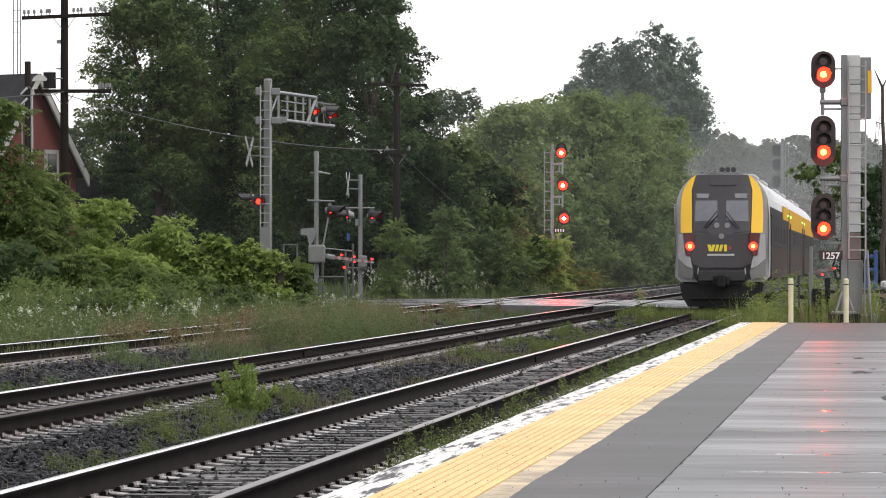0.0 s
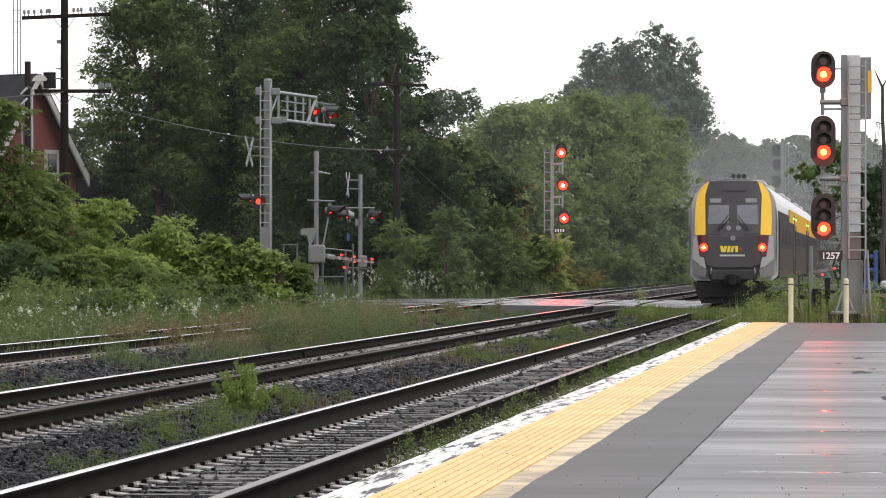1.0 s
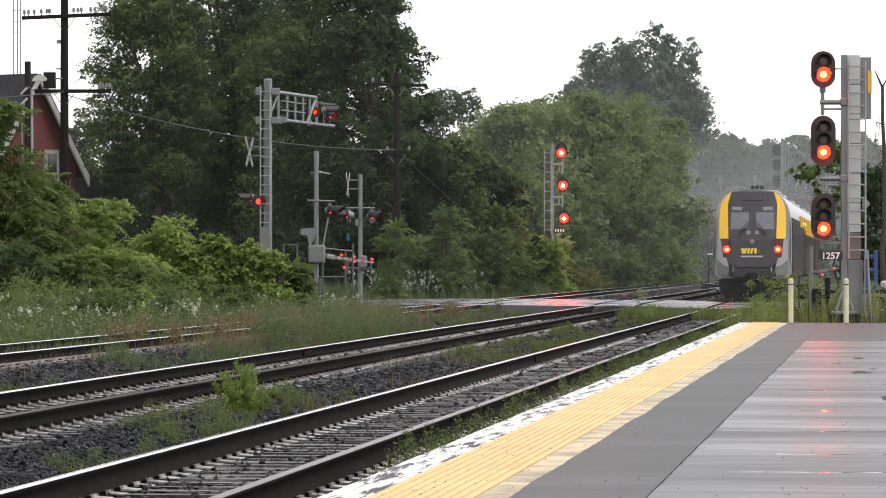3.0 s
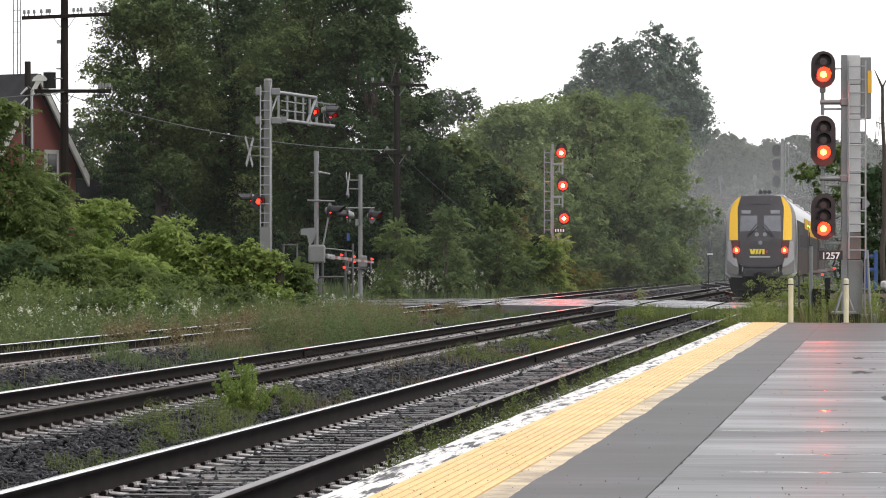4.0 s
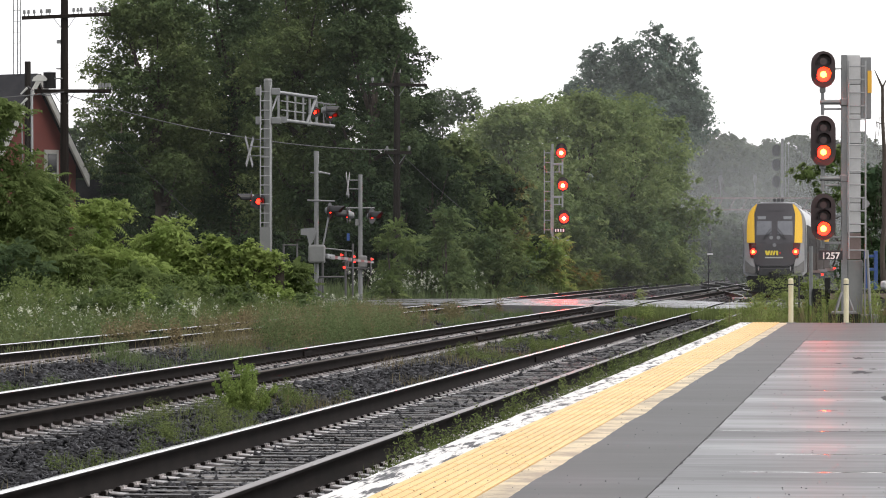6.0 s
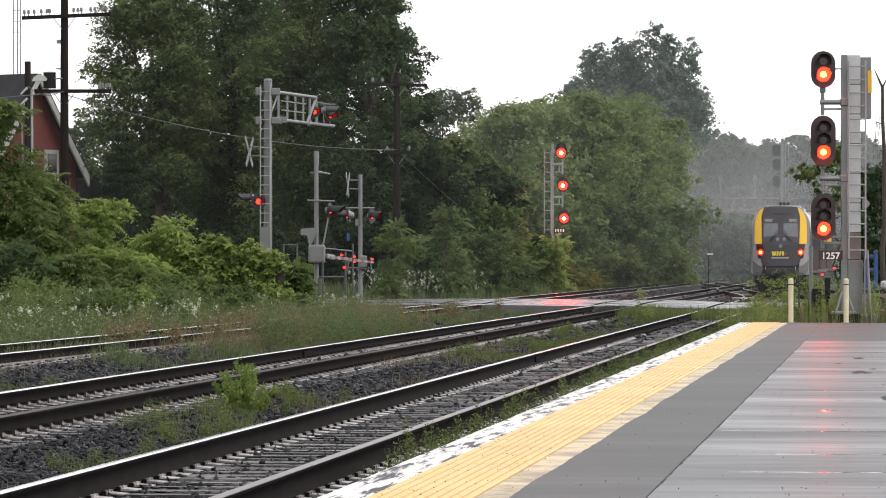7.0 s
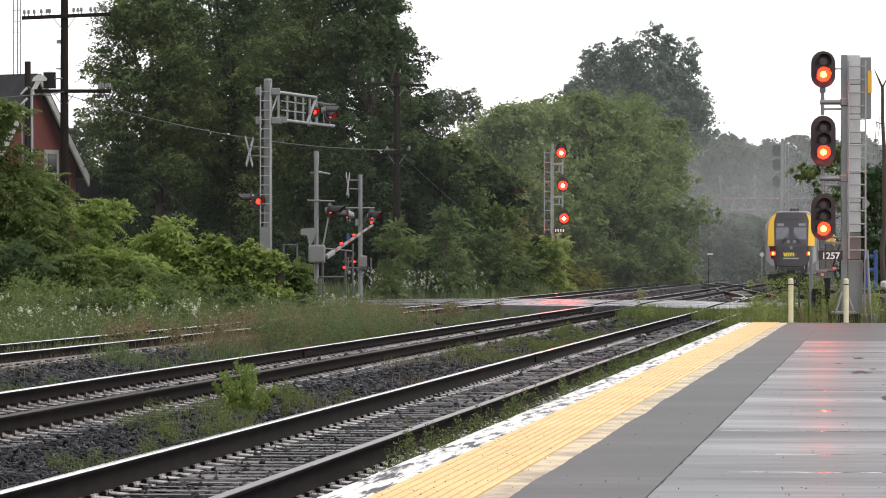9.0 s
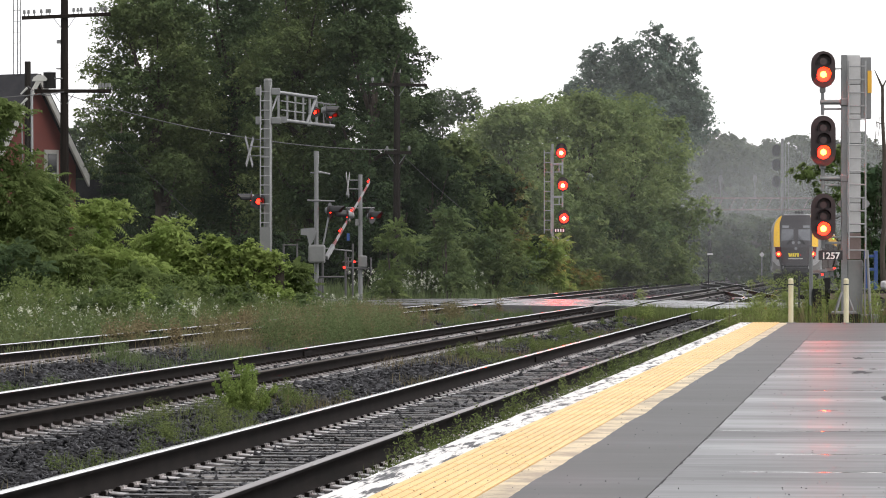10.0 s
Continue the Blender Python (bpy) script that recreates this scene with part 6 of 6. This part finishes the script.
def wire(a, b, sag, r, label="thin sagging overhead cable"):
    a, b = Vector(a), Vector(b)
    ob = empty("overhead_wire", Matrix.Translation(a), label, "cable", "overhead wires")
    m, n = B(), 22
    side = (b - a).cross(Vector((0, 0, 1))).normalized() * r
    up = Vector((0, 0, r))
    prev = None
    for i in range(n + 1):
        k = i / n
        p = (b - a) * k - Vector((0, 0, 4 * sag * k * (1 - k)))
        ring = [m.verts.new(p + q) for q in (side, up, -side, -up)]
        for j in range(4 if prev else 0):
            m.faces.new((prev[j], prev[(j + 1) % 4], ring[(j + 1) % 4], ring[j]))
        prev = ring
    part("cable", m, M["wire"], ob)


wire((-13.3, 139.8, 7.45), (-1.9, 162.9, 6.17), 0.5, 0.017)
wire((-13.4, 139.8, 7.55), (-30.0, 120.0, 6.4), 0.4, 0.018)
wire((-1.9, 162.9, 6.17), (0.86, 165.0, 3.7), 0.05, 0.014, "thin guy cable beside the pole")
wire((-13.4, 139.9, 7.6), (-9.4, 151.0, 3.2), 0.05, 0.012, "thin guy cable beside the pole")
wire((-15.7, 149.8, 8.2), (-13.5, 140, 7.6), 0.25, 0.014)


def house():
    """A brick house with a steep gable towards the line."""
    ob = empty("brick_house", pose(-22.4, 178.0, -0.1, 0, 0, -33), "red brick house with a grey shingle gable roof", "house")
    w, l, h, r = 3.1, 5.0, 6.0, 9.9
    wall = prism(B(), [(-w, 0), (w, 0), (w, h), (0, r), (-w, h)], "x", -l, l)
    part("wall", wall, M["brick"], ob, "red brick walls")
    for s in (-1, 1):
        d = Vector((0, s * (w + 0.45), h - 0.57))
        roof = B()
        nrm = Vector((0, s * (r - h), w)).normalized() * 0.16
        top = Vector((0, 0, r))
        vs = []
        for x in (-l - 0.4, l + 0.4):
            for p in (top, d):
                for q in (0.02, 1.0):
                    c = p + nrm * q
                    vs.append(roof.verts.new((x, c.y, c.z)))
        a, b2 = vs[:4], vs[4:]
        for f in ((a[0], a[2], b2[2], b2[0]), (a[1], a[3], b2[3], b2[1]), (a[0], a[1], a[3], a[2]), (b2[0], b2[1], b2[3], b2[2]), (a[0], a[1], b2[1], b2[0]), (a[2], a[3], b2[3], b2[2])):
            roof.faces.new(f)
        part("roof", roof, M["shingle"], ob, "grey shingle roof")
        board = B()
        k = prism(board, [(s * 0.0, r - 0.30), (s * 0.0, r + 0.05), (s * (w + 0.42), h - 0.45), (s * (w + 0.42), h - 0.95)], "x", l + 0.36, l + 0.46)
        part("barge_board", board, M["trim"], ob, "pale weathered barge board")
    win = part("window", box(B(), l + 0.04, 1.30, 5.6, 0.1, 0.95, 2.1), M["trim"], ob, "tall window with pale frame")
    part("pane", box(B(), l + 0.10, 1.30, 5.6, 0.02, 0.62, 1.75), M["glass_dark"], win)
    part("sash_bar", box(B(), l + 0.12, 1.30, 5.6, 0.03, 0.62, 0.07), M["trim"], win)
    part("chimney", box(B(), -2.0, 0, 10.0, 0.7, 0.7, 1.4, 0.02), M["brick"], ob)
    shed = empty("shed", pose(-15.9, 192.0, -0.1), "low dark outbuilding with a shingle roof", "shed")
    part("wall", box(B(), 0, 0, 2.2, 4.6, 4, 4.4), M["train_dark"], shed)
    rf = prism(B(), [(-2.7, 4.4), (2.7, 4.4), (2.3, 5.6), (-2.3, 5.6)], "y", -2.4, 2.4)
    part("roof", rf, M["shingle"], shed)


house()


def lattice_tower():
    ob = empty("antenna_tower", pose(-20.25, 188.0, 0.0), "slim grey lattice antenna tower behind the house", "antenna tower")
    for x, y in ((-0.16, 0), (0.16, 0), (0, 0.27)):
        part("leg", rod(B(), (x, y, -0.2), (x, y, 17.0), 0.03, seg=6), M["galv"], ob)
    for i in range(33):
        z = i * 0.52
        part("brace", rod(rod(B(), (-0.16, 0, z), (0.16, 0, z), 0.02, seg=5), (0.16, 0, z), (0, 0.27, z + 0.26), 0.01, seg=5), M["galv"], ob)


lattice_tower()


def chain_fence():
    ob = empty("wire_fence", pose(-5.3, 131.5, 0.0), "grey tubular fence near the crossing gates", "fence")
    for x in (0, 0.45, 1.3, 2.3):
        part("post", rod(B(), (x, 0, -0.2), (x, 0, 2.15), 0.035), M["wire"], ob)
    part("rail", rod(B(), (0, 0, 2.1), (0.45, 0, 2.1), 0.022), M["wire"], ob)
    part("rail", rod(B(), (1.3, 0, 2.0), (2.3, 0, 1.9), 0.022), M["galv"], ob)


chain_fence()


def near_side_gate():
    """The gate on the platform's side of the road, half hidden in weeds."""
    ob = empty("crossing_gate", pose(13.0, 133.0, 0.0), "striped crossing gate arm half hidden in weeds", "crossing gate", "crossing gates")
    for i in range(6):
        part("stripe", box(B(), -0.45 + i * 0.25, i * 0.3, 1.22 + i * 0.03, 0.27, 0.3, 0.08), M["galv" if i % 2 else "brown_panel"], ob)
    for x, y, z in ((-0.25, 0.1, 1.12), (0.2, 0.5, 1.34)):
        part("arm_lamp", round_lamp_mesh(x, y - 0.1, z, 0.04), M["lamp_soft"], ob, "lit red lamp")
    part("post", rod(B(), (0.9, 1.6, -0.2), (0.9, 1.6, 3.2), 0.07), M["galv"], ob)


near_side_gate()


def exhaust_smoke():
    """Thin exhaust hanging over the line: a few lumpy veils that drift together."""
    ob = empty("exhaust_smoke", pose(0, 0, 0), "thin grey exhaust smoke hanging over the line", "smoke")
    rng = random.Random(12)
    for px, pz, py in ((21.0, 4.6, 286), (31.5, 4.6, 322)):
        b = B()
        bmesh.ops.create_icosphere(b, subdivisions=4, radius=1.0)
        for v in b.verts:
            k = 1 + 0.22 * noise.noise(v.co * 1.3 + Vector((px, py, 0)))
            v.co = Vector((v.co.x * 4.6 * k, v.co.y * 4.0 * k, v.co.z * 4.0 * k))
        part("puff", b, M["smoke"], ob, smooth=True).location = (px, py, pz)
    return ob


smoke = exhaust_smoke()


def haze_sheet():
    """Added see-through sheets across the line that stand in for haze, denser with distance."""
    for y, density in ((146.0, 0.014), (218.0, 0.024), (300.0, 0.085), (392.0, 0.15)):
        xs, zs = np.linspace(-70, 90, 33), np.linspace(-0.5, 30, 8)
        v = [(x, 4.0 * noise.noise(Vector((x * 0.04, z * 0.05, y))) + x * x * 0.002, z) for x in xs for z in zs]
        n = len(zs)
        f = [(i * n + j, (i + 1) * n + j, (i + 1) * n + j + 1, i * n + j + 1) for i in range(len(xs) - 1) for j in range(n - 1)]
        ob = raw("haze_sheet", v, f, haze_veil("mist", density))
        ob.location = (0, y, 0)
        tagged(ob, "thin pale see-through sheet standing in for haze over the line", "mist", kind="stuff")


haze_sheet()

# ---- small pieces of the setting ----
build_platform_pieces()
build_specks()
build_sleepers()
build_stones()


# ---- what moves ----
def ahead(t):
    return 123.5 + 9.3 * t + 0.12 * t * t


def motions():
    for i, car in enumerate(train):
        walk(car, [(t, Matrix.Translation(along(-5.05, ahead(t) + i * 26.4)) @ pose(0, 0, 0, 0, 0, -TURN))
                   for t in (0, 1, 2, 3, 4, 5, 6, 7, 8, 9, 10)])
    walk(smoke, [(t, pose(0.10 * t, 0.3 * t, 0.05 * t)) for t in (0, 5, 10)])
    walk(arm, [(t, pose(-3.78, 129.0, 1.72, a, 0, -13)) for t, a in
               ((0, -1.8), (8.2, -1.8), (8.5, 2.4), (9.0, 10.0), (9.5, 17), (10.0, 24))])


motions()
